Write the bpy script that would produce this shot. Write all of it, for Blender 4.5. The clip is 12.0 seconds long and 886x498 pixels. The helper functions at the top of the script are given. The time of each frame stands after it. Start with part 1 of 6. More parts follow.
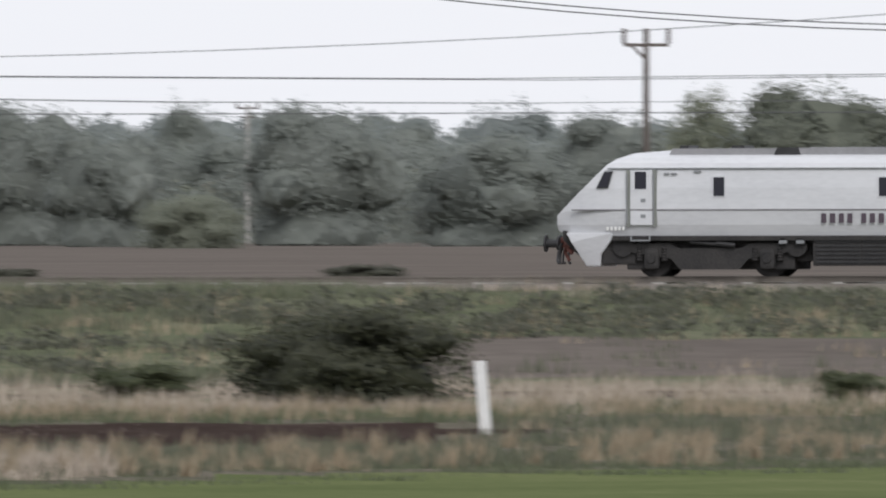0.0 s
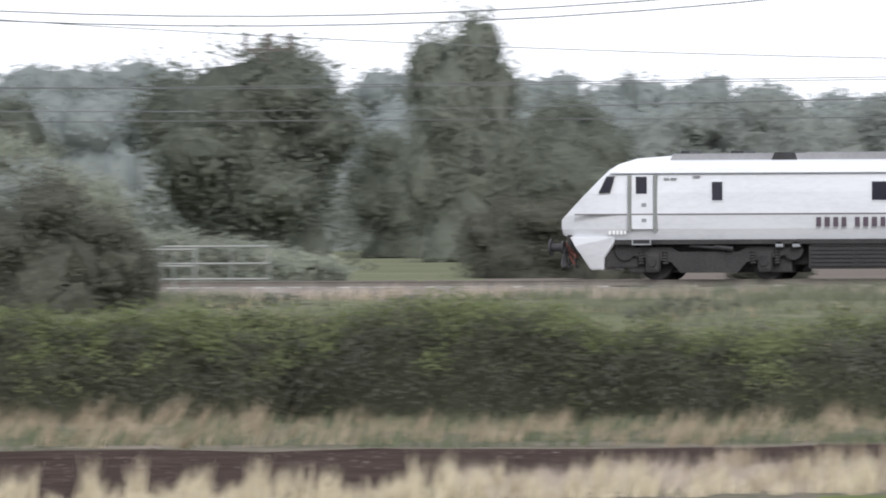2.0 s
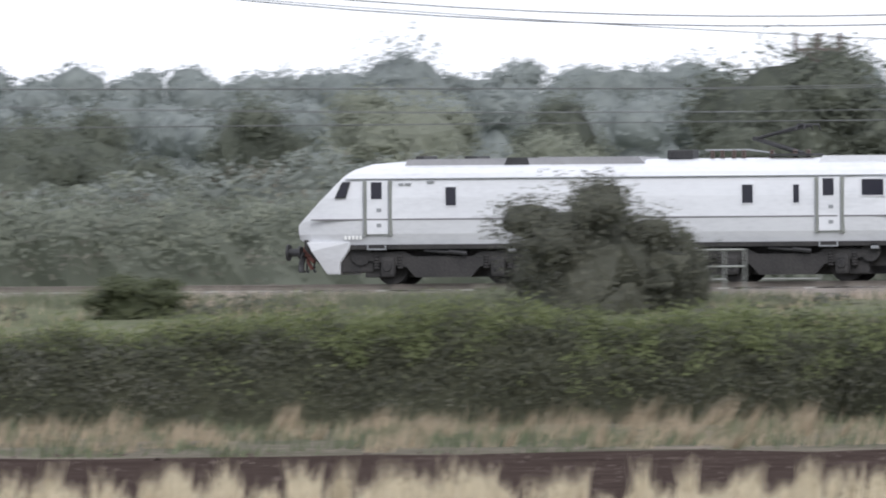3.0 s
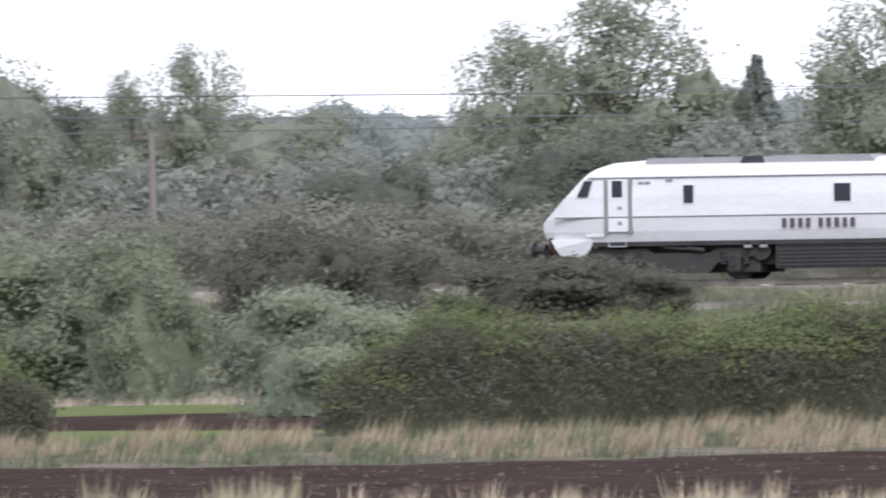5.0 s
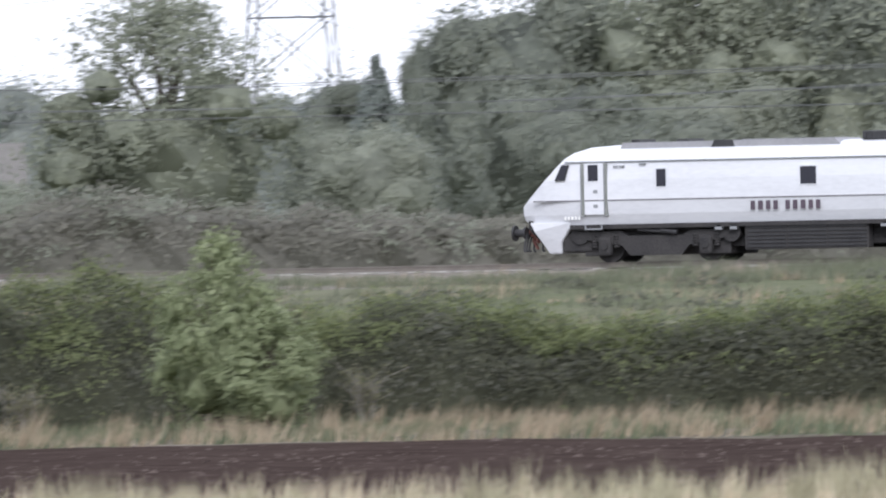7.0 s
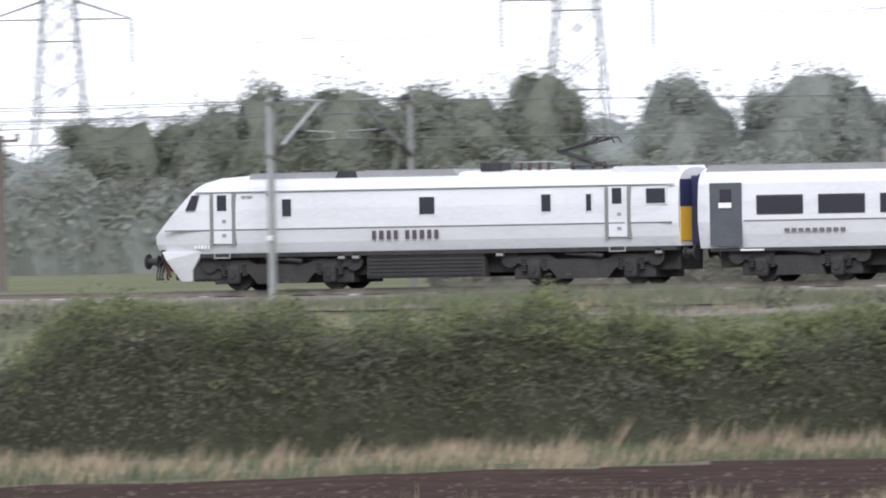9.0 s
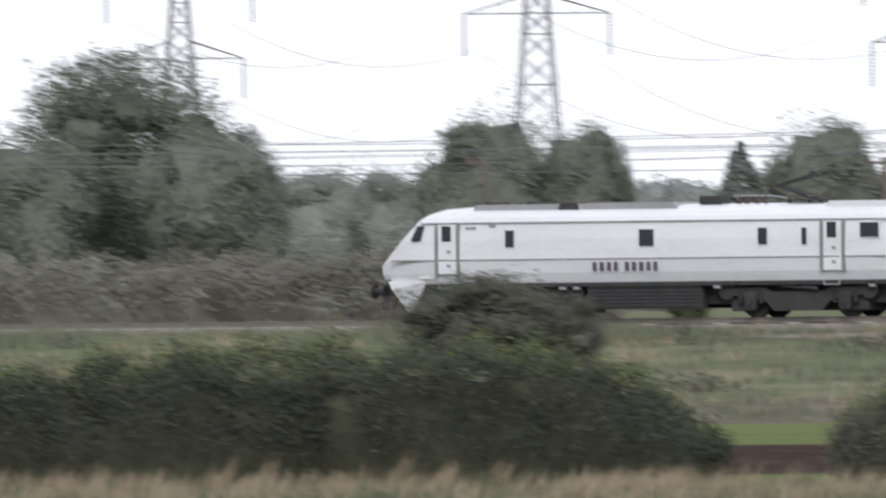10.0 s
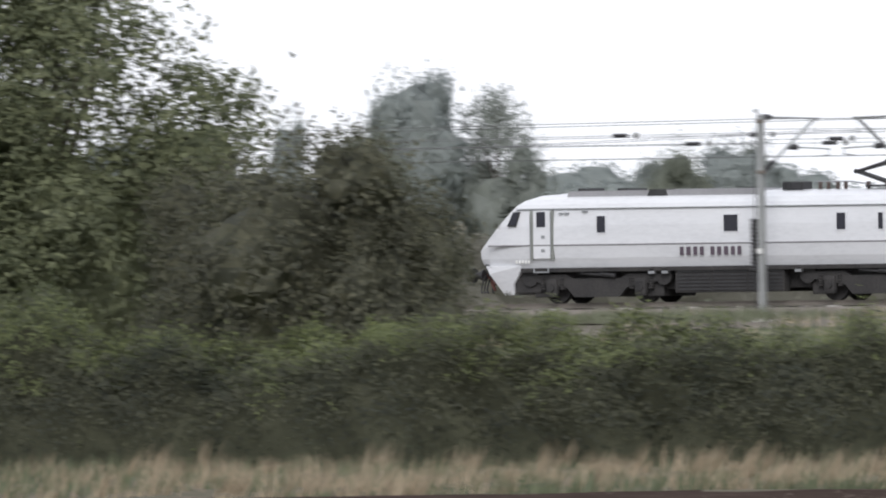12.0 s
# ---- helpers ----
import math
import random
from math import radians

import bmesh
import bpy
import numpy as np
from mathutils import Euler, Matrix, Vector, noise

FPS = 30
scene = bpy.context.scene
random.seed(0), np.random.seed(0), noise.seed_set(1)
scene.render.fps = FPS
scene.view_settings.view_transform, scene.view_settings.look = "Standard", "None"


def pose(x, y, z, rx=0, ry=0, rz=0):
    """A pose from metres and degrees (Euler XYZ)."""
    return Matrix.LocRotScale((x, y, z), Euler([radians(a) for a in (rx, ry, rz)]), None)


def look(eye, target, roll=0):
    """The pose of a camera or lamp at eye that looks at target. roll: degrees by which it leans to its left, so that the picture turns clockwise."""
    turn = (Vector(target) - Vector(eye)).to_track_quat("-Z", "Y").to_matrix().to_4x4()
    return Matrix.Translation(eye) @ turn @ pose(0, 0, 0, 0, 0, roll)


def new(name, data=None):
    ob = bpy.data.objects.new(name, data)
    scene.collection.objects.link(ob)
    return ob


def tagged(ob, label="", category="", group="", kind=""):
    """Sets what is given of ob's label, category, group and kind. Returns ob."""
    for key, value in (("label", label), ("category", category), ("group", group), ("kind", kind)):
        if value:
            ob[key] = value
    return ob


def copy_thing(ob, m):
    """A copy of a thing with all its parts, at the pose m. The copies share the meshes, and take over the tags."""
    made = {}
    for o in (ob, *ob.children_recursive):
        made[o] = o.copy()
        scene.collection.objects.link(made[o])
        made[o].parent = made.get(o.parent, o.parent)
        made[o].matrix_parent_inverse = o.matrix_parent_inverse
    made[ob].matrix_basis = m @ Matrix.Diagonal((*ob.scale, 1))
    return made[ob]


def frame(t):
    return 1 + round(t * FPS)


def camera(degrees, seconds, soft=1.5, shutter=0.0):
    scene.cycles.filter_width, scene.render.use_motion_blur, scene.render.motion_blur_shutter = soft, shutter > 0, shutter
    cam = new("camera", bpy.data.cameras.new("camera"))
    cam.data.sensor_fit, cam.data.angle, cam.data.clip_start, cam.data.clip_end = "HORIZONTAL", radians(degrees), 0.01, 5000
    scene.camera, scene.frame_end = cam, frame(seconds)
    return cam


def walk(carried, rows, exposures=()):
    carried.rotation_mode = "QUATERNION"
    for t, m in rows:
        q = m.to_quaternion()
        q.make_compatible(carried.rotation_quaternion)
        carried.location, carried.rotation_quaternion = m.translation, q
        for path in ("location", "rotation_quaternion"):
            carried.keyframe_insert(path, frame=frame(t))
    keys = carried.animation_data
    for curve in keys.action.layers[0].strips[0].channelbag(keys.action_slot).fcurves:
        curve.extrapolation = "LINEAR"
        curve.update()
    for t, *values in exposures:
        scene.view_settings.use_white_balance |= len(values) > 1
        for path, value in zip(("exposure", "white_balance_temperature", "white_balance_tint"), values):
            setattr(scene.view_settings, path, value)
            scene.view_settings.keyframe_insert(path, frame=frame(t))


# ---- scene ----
cam = camera(1.833, 12.0, soft=1.9, shutter=0.26)
EYE = (0.0, 0.0, 4.6)
TRACK = 758.32  # distance of the near side of the train


def aim(az, el, roll):
    """The camera turned az thousandths of a radian to the west of north and el above the level."""
    a, e = az / 1000, el / 1000
    return look(EYE, (EYE[0] - math.sin(a) * 700, EYE[1] + math.cos(a) * 700, EYE[2] + math.tan(e) * 700), roll)


PAN = [(0.0, 243.75, -1.614, -0.10),
       (0.5, 258.24, -0.477, -0.52),
       (1.0, 273.30, -2.722, -0.58),
       (1.5, 289.96, -1.983, -0.40),
       (2.0, 305.51, -1.432, -0.27),
       (2.5, 318.49, -1.310, -0.39),
       (3.0, 325.39, -1.296, -0.48),
       (3.2, 332.26, -1.658, -0.52),
       (4.8, 388.69, -1.236, -0.86),
       (5.0, 390.55, -1.248, -0.91),
       (5.5, 407.99, -2.230, -0.98),
       (6.0, 418.98, -1.112, -1.06),
       (6.5, 429.84, 0.649, -0.99),
       (7.0, 442.19, -1.834, -1.21),
       (7.5, 453.96, -2.618, -1.49),
       (7.7, 458.03, -2.652, -1.35),
       (9.3, 486.46, -2.303, -0.64),
       (9.5, 493.46, -3.505, -0.27),
       (10.0, 509.38, 0.226, -0.64),
       (10.5, 523.89, 0.315, -0.56),
       (11.0, 534.34, -0.499, -0.56),
       (11.5, 545.15, -1.217, -0.56),
       (12.0, 557.23, -0.266, -0.80)]
walk(cam, [(t, aim(az, el, roll)) for t, az, el, roll in PAN], exposures=[(0, -0.17, 6250, 13), (0.5, -0.08, 6200, 13), (1.5, 0.3, 6200, 13), (2.5, 0.44, 6030, 14), (3.0, 0.28, 6030, 14), (3.4, 0.32, 6030, 14), (5.0, 0.53, 5960, 16), (7.0, 0.53, 5880, 16), (7.7, 0.53, 5900, 16), (9.5, 0.36, 6110, 14), (10.5, -0.03, 6200, 13), (11.0, -0.02, 6200, 13), (11.5, 0.1, 6200, 13), (12.0, 0.15, 6200, 13)])
TRAIN = [(0.0, -185.36), (0.5, -197.57), (1.0, -210.67), (1.5, -222.71), (2.0, -235.70), (2.5, -247.58), (3.0, -260.37), (3.2, -265.27), (4.8, -304.31), (5.0, -309.12), (5.5, -320.58), (6.0, -332.97), (6.5, -344.39), (7.0, -356.48), (7.5, -367.57), (7.7, -372.24), (9.3, -409.40), (9.5, -413.97), (10.0, -425.94), (10.5, -436.98), (11.0, -448.79), (11.5, -459.59), (12.0, -471.29)]  # nose of the locomotive

# ---- light ----
world = bpy.data.worlds.new("overcast")
scene.world = world
world.use_nodes = True
wn, wl = world.node_tree.nodes, world.node_tree.links
sky = wn.new("ShaderNodeTexSky")
sky.sky_type, sky.sun_disc = "NISHITA", False
sky.sun_elevation, sky.sun_rotation = radians(38), radians(150)
sky.air_density, sky.dust_density, sky.ozone_density = 1.0, 1.0, 1.0
cloud = wn.new("ShaderNodeMix")  # a closed, even layer of thin cloud over the blue
cloud.data_type = "RGBA"
cloud.inputs[0].default_value = 0.9
cloud.inputs[7].default_value = (10.6, 10.7, 10.8, 1)
wl.new(sky.outputs[0], cloud.inputs[6])
wl.new(cloud.outputs[2], wn["Background"].inputs["Color"])
wn["Background"].inputs["Strength"].default_value = 0.10
sun = new("sun", bpy.data.lights.new("sun", "SUN"))
sun.data.energy, sun.data.angle, sun.data.color = 1.9, radians(25), (1.0, 0.96, 0.9)
sun.matrix_world = look((0, 0, 100), (-50, 87, 22))


# ---- materials ----
def material(name, rough=0.7, metal=0.0):
    m = bpy.data.materials.new(name)
    m.use_nodes = True
    b = m.node_tree.nodes["Principled BSDF"]
    b.inputs["Roughness"].default_value, b.inputs["Metallic"].default_value = rough, metal
    return m, m.node_tree.nodes, m.node_tree.links, b


def ramp(nodes, stops):
    r = nodes.new("ShaderNodeValToRGB")
    while len(r.color_ramp.elements) < len(stops):
        r.color_ramp.elements.new(0.5)
    for e, (p, c) in zip(r.color_ramp.elements, stops):
        e.position, e.color = p, (*c, 1)
    return r


def noisy(name, stops, scale=2.0, fine=20.0, rough=0.85, metal=0.0, bump=0.3, stretch=(1, 1, 1), gloss=None):
    """A surface with colour at two scales of noise and a fine relief."""
    m, n, l, b = material(name, rough, metal)
    b.inputs["Specular IOR Level"].default_value = (0.0 if rough > 0.9 else 0.5) if gloss is None else gloss  # earth and turf scatter all light
    co = n.new("ShaderNodeTexCoord")
    mp = n.new("ShaderNodeMapping")
    mp.inputs["Scale"].default_value = stretch
    l.new(co.outputs["Object"], mp.inputs["Vector"])
    a, f = n.new("ShaderNodeTexNoise"), n.new("ShaderNodeTexNoise")
    a.inputs["Scale"].default_value, f.inputs["Scale"].default_value = scale, fine
    a.inputs["Detail"].default_value, f.inputs["Detail"].default_value = 6, 6
    l.new(mp.outputs[0], a.inputs["Vector"])
    l.new(mp.outputs[0], f.inputs["Vector"])
    mix = n.new("ShaderNodeMix")
    mix.inputs[0].default_value = 0.45
    l.new(a.outputs[0], mix.inputs[2])
    l.new(f.outputs[0], mix.inputs[3])
    r = ramp(n, stops)
    l.new(mix.outputs[0], r.inputs[0])
    l.new(r.outputs[0], b.inputs["Base Color"])
    bp = n.new("ShaderNodeBump")
    bp.inputs["Strength"].default_value, bp.inputs["Distance"].default_value = bump, 0.05
    l.new(f.outputs[0], bp.inputs["Height"])
    l.new(bp.outputs[0], b.inputs["Normal"])
    return m


def leafy(name, dark, light, through_light=0.5):
    """Foliage: each leaf or blade takes its own shade, with light shining through."""
    m, n, l, b = material(name, 0.65)
    g = n.new("ShaderNodeNewGeometry")
    r = ramp(n, [(0.0, dark), (0.65, tuple((p + q) / 2 for p, q in zip(dark, light))), (1.0, light)])
    l.new(g.outputs["Random Per Island"], r.inputs[0])
    l.new(r.outputs[0], b.inputs["Base Color"])
    t = n.new("ShaderNodeBsdfTranslucent")
    l.new(r.outputs[0], t.inputs["Color"])
    x = n.new("ShaderNodeMixShader")
    x.inputs[0].default_value = through_light
    l.new(b.outputs[0], x.inputs[1])
    l.new(t.outputs[0], x.inputs[2])
    l.new(x.outputs[0], n["Material Output"].inputs["Surface"])
    return m


# air haze is mixed into these five tree colours, greyer and lighter
LEAF_OAK_HAZE = leafy("hazed_oak_leaves", (0.170, 0.188, 0.152), (0.255, 0.276, 0.213))
LEAF_OLIVE_HAZE = leafy("hazed_olive_leaves", (0.228, 0.247, 0.187), (0.326, 0.348, 0.254))
LEAF_PALE_HAZE = leafy("haze_paled_leaves", (0.235, 0.253, 0.200), (0.326, 0.346, 0.266))
LEAF_FAR_HAZE = leafy("distant_hazed_leaves", (0.262, 0.292, 0.282), (0.32, 0.351, 0.332))
LEAF_FIR_HAZE = leafy("hazed_conifer_leaves", (0.216, 0.246, 0.222), (0.276, 0.306, 0.270))
LEAF_HEDGE = leafy("hawthorn_leaves", (0.058, 0.063, 0.042), (0.11, 0.116, 0.066))
# young growth, its pale colour also standing for light on hedge crests
LEAF_LIT_SHOOT = leafy("lit_young_shoots", (0.122, 0.146, 0.062), (0.21, 0.238, 0.1))
LEAF_SILVER = leafy("willow_leaves", (0.22, 0.252, 0.175), (0.38, 0.415, 0.295))
LEAF_BROWN = leafy("autumn_hawthorn_leaves", (0.085, 0.089, 0.069), (0.165, 0.166, 0.12))
LEAF_BLACKTHORN = leafy("blackthorn_leaves", (0.030, 0.036, 0.026), (0.068, 0.077, 0.047))
LEAF_THORN = leafy("dark_hawthorn_leaves", (0.065, 0.069, 0.047), (0.157, 0.155, 0.096))
LEAF_DEEP = leafy("deep_green_leaves", (0.11, 0.124, 0.096), (0.182, 0.2, 0.15))
LEAF_WEED = leafy("yellowing_leaves", (0.15, 0.15, 0.085), (0.27, 0.26, 0.16))
LEAF_SALLOW = leafy("sallow_leaves", (0.15, 0.176, 0.115), (0.3, 0.33, 0.225))
# bluish and pale: distance haze mixed into the leaf colour
LEAF_MIST = leafy("haze_blued_leaves", (0.245, 0.268, 0.243), (0.322, 0.348, 0.310))
LEAF_ASH = leafy("ash_leaves", (0.085, 0.1, 0.052), (0.225, 0.245, 0.13))
LEAF_ELDER = leafy("elder_leaves", (0.19, 0.225, 0.11), (0.36, 0.4, 0.23))
VERGE_STRAW = leafy("ochre_verge_grass", (0.235, 0.188, 0.124), (0.45, 0.37, 0.26), 0.2)
LEAF_OLIVE = leafy("olive_hedge_leaves", (0.075, 0.09, 0.045), (0.135, 0.152, 0.075))
FRONT_STRAW = leafy("bleached_grass", (0.38, 0.325, 0.225), (0.72, 0.64, 0.46), 0.2)
STRAW = leafy("dry_grass", (0.30, 0.246, 0.193), (0.58, 0.497, 0.413), 0.2)
BANK_GRASS = leafy("bank_grass_blades", (0.082, 0.093, 0.060), (0.165, 0.169, 0.110), 0.2)
GREEN_GRASS = leafy("green_grass", (0.075, 0.091, 0.050), (0.145, 0.163, 0.090), 0.2)
SEED_HEADS = leafy("seed_heads", (0.27, 0.25, 0.16), (0.45, 0.42, 0.28), 0.2)
BARK = noisy("bark", [(0.3, (0.05, 0.043, 0.035)), (0.7, (0.14, 0.12, 0.10))], 3, 25, 0.95)
TURF = noisy("turf", [(0.3, (0.075, 0.087, 0.053)), (0.5, (0.12, 0.130, 0.082)), (0.7, (0.185, 0.177, 0.132))], 0.12, 1.6, 0.95)
LAWN = noisy("short_grass", [(0.3, (0.085, 0.106, 0.046)), (0.55, (0.122, 0.142, 0.064)), (0.75, (0.175, 0.182, 0.094))], 0.15, 2.5, 0.95)
ROUGH_GRASS = noisy("rough_grass", [(0.3, (0.07, 0.074, 0.050)), (0.5, (0.12, 0.110, 0.086)), (0.72, (0.23, 0.197, 0.168))], 0.2, 2.0, 0.95)
SOIL = noisy("ploughed_soil", [(0.3, (0.030, 0.022, 0.019)), (0.55, (0.052, 0.039, 0.034)), (0.75, (0.10, 0.078, 0.066))], 0.5, 3.5, 0.95, bump=1.0)
STUBBLE = noisy("stubble_field", [(0.3, (0.105, 0.092, 0.082)), (0.55, (0.14, 0.122, 0.108)), (0.75, (0.175, 0.155, 0.135))], 0.05, 0.8, 0.95)
BALLAST = noisy("ballast", [(0.3, (0.13, 0.115, 0.10)), (0.6, (0.22, 0.20, 0.18)), (0.75, (0.32, 0.29, 0.26))], 1.0, 9, 0.95, bump=0.8)
WHEAT = noisy("ripe_field", [(0.3, (0.36, 0.30, 0.22)), (0.7, (0.46, 0.40, 0.31))], 0.02, 0.3, 0.95)
STEEL = noisy("galvanised_steel", [(0.3, (0.26, 0.27, 0.27)), (0.7, (0.38, 0.39, 0.38))], 1.2, 14, 0.55, 0.35, 0.1)
RUSTY = noisy("rusty_steel", [(0.3, (0.13, 0.115, 0.10)), (0.7, (0.21, 0.19, 0.165))], 2, 18, 0.8, 0.2)
POLE_WOOD = noisy("weathered_pole", [(0.3, (0.08, 0.068, 0.06)), (0.7, (0.15, 0.13, 0.115))], 1.5, 12, 0.9, stretch=(1, 1, 0.1))
CONCRETE = noisy("concrete", [(0.3, (0.33, 0.32, 0.30)), (0.7, (0.46, 0.45, 0.42))], 1.0, 14, 0.9)
# darker than STEEL: backlight from the bright sky put into the colour
PYLON_STEEL = noisy("backlit_pylon_steel", [(0.3, (0.13, 0.135, 0.14)), (0.7, (0.21, 0.215, 0.215))], 1.2, 10, 0.7, 0.2, 0.1)
WIRE = noisy("wire", [(0.3, (0.13, 0.135, 0.135)), (0.7, (0.21, 0.215, 0.21))], 2, 10, 0.5, 0.6, 0)
WHITE = noisy("white_coachwork", [(0.25, (0.50, 0.51, 0.53)), (0.5, (0.60, 0.61, 0.63)), (0.8, (0.66, 0.67, 0.69))], 0.6, 7, 0.32, 0, 0.02, (0.5, 1, 2))
ROOF_GREY = noisy("grey_roof", [(0.3, (0.21, 0.21, 0.22)), (0.7, (0.30, 0.30, 0.31))], 1.0, 9, 0.5, 0, 0.05)
GRIME = noisy("grimy_underframe", [(0.3, (0.026, 0.026, 0.027)), (0.7, (0.058, 0.055, 0.053))], 2, 14, 0.85, gloss=0.2)
BLACK = noisy("black_fittings", [(0.3, (0.015, 0.015, 0.016)), (0.7, (0.035, 0.035, 0.037))], 3, 20, 0.6)
DOOR_GREY = noisy("grey_door_edge", [(0.3, (0.20, 0.21, 0.22)), (0.7, (0.27, 0.28, 0.29))], 2, 12, 0.45, 0, 0.02)
RAIL_GREY = noisy("olive_grey_handrail", [(0.3, (0.17, 0.18, 0.165)), (0.7, (0.24, 0.25, 0.23))], 2, 12, 0.5, 0, 0.02)
COACH_DOOR = noisy("slate_door_paint", [(0.3, (0.055, 0.062, 0.075)), (0.7, (0.085, 0.092, 0.105))], 1.5, 10, 0.4, 0, 0.02)
STRIPE = noisy("stripe_paint", [(0.3, (0.10, 0.095, 0.10)), (0.7, (0.15, 0.14, 0.15))], 1, 9, 0.4, 0, 0.01)
PURPLE = noisy("dark_letter_paint", [(0.3, (0.06, 0.045, 0.06)), (0.7, (0.09, 0.065, 0.085))], 1, 9, 0.4, 0, 0.01)
YELLOW = noisy("yellow_end_paint", [(0.3, (0.62, 0.36, 0.03)), (0.7, (0.75, 0.46, 0.05))], 1, 9, 0.45, 0, 0.02)
NAVY = noisy("navy_paint", [(0.3, (0.02, 0.025, 0.07)), (0.7, (0.035, 0.04, 0.10))], 1, 9, 0.45, 0, 0.02)
RED = noisy("coupler_red", [(0.3, (0.15, 0.055, 0.045)), (0.7, (0.30, 0.12, 0.095))], 3, 16, 0.6)
COPPER = noisy("brown_insulator", [(0.3, (0.07, 0.048, 0.042)), (0.7, (0.11, 0.08, 0.07))], 3, 12, 0.35, 0, 0.02)
BROWN_TILE = noisy("brown_tiles", [(0.3, (0.07, 0.06, 0.055)), (0.7, (0.12, 0.10, 0.09))], 1, 8, 0.95)
ROOF_TILE = noisy("roof_tiles", [(0.3, (0.13, 0.125, 0.116)), (0.7, (0.18, 0.172, 0.158))], 1, 8, 0.95)
BRICK = noisy("brickwork", [(0.3, (0.22, 0.13, 0.10)), (0.7, (0.32, 0.20, 0.15))], 1, 8, 0.9)
PLASTIC_WHITE = noisy("white_plastic", [(0.3, (0.62, 0.62, 0.60)), (0.7, (0.80, 0.80, 0.78))], 2, 9, 0.5, 0, 0.05)
CABINET_GREEN = noisy("pale_green_steel", [(0.3, (0.36, 0.42, 0.39)), (0.7, (0.48, 0.54, 0.50))], 2, 9, 0.5, 0, 0.03)
GLASS, gn_, gl_, gb_ = material("tinted_glass", 0.06)
gb_.inputs["Base Color"].default_value = (0.012, 0.012, 0.022, 1)
gb_.inputs["Specular IOR Level"].default_value = 0.55


# ---- building helpers ----
def spot(az, d, z=0.0):
    return Vector((-d * math.sin(az / 1000), d * math.cos(az / 1000), z))


def land(y):
    """Height of the land by its distance north: the near fields, the bank of the railway and the land behind it."""
    if y < 694:
        return 0.0
    if y < 754:
        return 2.1 * (y - 694) / 60
    if y < 776:
        return 2.1
    return min(2.4, 2.1 + (y - 776) / 20)


def along(table, a):
    xs, ys = zip(*table)
    return float(np.interp(a, xs, ys))


def link(name, bm, mat, parent=None, smooth=False):
    me = bpy.data.meshes.new(name)
    bm.to_mesh(me)
    bm.free()
    mats = mat if isinstance(mat, (list, tuple)) else [mat]
    for m in mats:
        me.materials.append(m)
    if smooth:
        for p in me.polygons:
            p.use_smooth = True
    ob = new(name, me)
    ob.parent = parent
    return ob


def part(name, bm, mat, parent, label="", smooth=False):
    return tagged(link(name, bm, mat, parent, smooth), label)


def box(bm, x0, x1, y0, y1, z0, z1, bevel=0.0):
    r = bmesh.ops.create_cube(bm, size=1.0)
    bmesh.ops.transform(bm, matrix=Matrix.LocRotScale(((x0 + x1) / 2, (y0 + y1) / 2, (z0 + z1) / 2), None, (x1 - x0, y1 - y0, z1 - z0)), verts=r["verts"])
    if bevel:
        es = list({e for v in r["verts"] for e in v.link_edges})
        bmesh.ops.bevel(bm, geom=es, offset=bevel, segments=2, affect="EDGES", profile=0.6)
    return bm


def drum(bm, c, r0, r1, h, axis="Z", n=20):
    m = {"Z": Matrix(), "X": Matrix.Rotation(radians(90), 4, "Y"), "Y": Matrix.Rotation(radians(90), 4, "X")}[axis]
    bmesh.ops.create_cone(bm, cap_ends=True, segments=n, radius1=r0, radius2=r1, depth=h, matrix=Matrix.Translation(c) @ m)
    return bm


def strut(bm, a, b, r=0.05, n=4, r2=None):
    a, b = Vector(a), Vector(b)
    m = Matrix.Translation((a + b) / 2) @ (b - a).to_track_quat("Z", "Y").to_matrix().to_4x4()
    bmesh.ops.create_cone(bm, cap_ends=True, segments=n, radius1=r, radius2=r if r2 is None else r2, depth=(b - a).length, matrix=m)
    return bm


def tube(bm, pts, r, n=5):
    """One continuous thin tube through the points."""
    pts = [Vector(p) for p in pts]
    rings = []
    for i, p in enumerate(pts):
        way = (pts[min(i + 1, len(pts) - 1)] - pts[max(i - 1, 0)]).normalized()
        q = way.to_track_quat("Z", "Y")
        rings.append([bm.verts.new(p + q @ Vector((math.cos(k / n * math.tau) * r, math.sin(k / n * math.tau) * r, 0))) for k in range(n)])
    for a, b in zip(rings, rings[1:]):
        for k in range(n):
            bm.faces.new((a[k], a[(k + 1) % n], b[(k + 1) % n], b[k]))
    bm.faces.new(rings[0][::-1])
    bm.faces.new(rings[-1])
    return bm


def ribbed(bm, a, b, discs, r0, r1, n=8):
    """A turned rod with ribs, as of an insulator or a coil, from a to b."""
    a, b = Vector(a), Vector(b)
    q = (b - a).to_track_quat("Z", "Y")
    rings = []
    for i in range(discs):
        for f, r in ((0.05, r0), (0.30, r1), (0.70, r1), (0.95, r0)):
            c = a.lerp(b, (i + f) / discs)
            rings.append([bm.verts.new(c + q @ Vector((math.cos(k / n * math.tau) * r, math.sin(k / n * math.tau) * r, 0))) for k in range(n)])
    for u, v in zip(rings, rings[1:]):
        for k in range(n):
            bm.faces.new((u[k], u[(k + 1) % n], v[(k + 1) % n], v[k]))
    bm.faces.new(rings[0][::-1])
    bm.faces.new(rings[-1])
    return bm


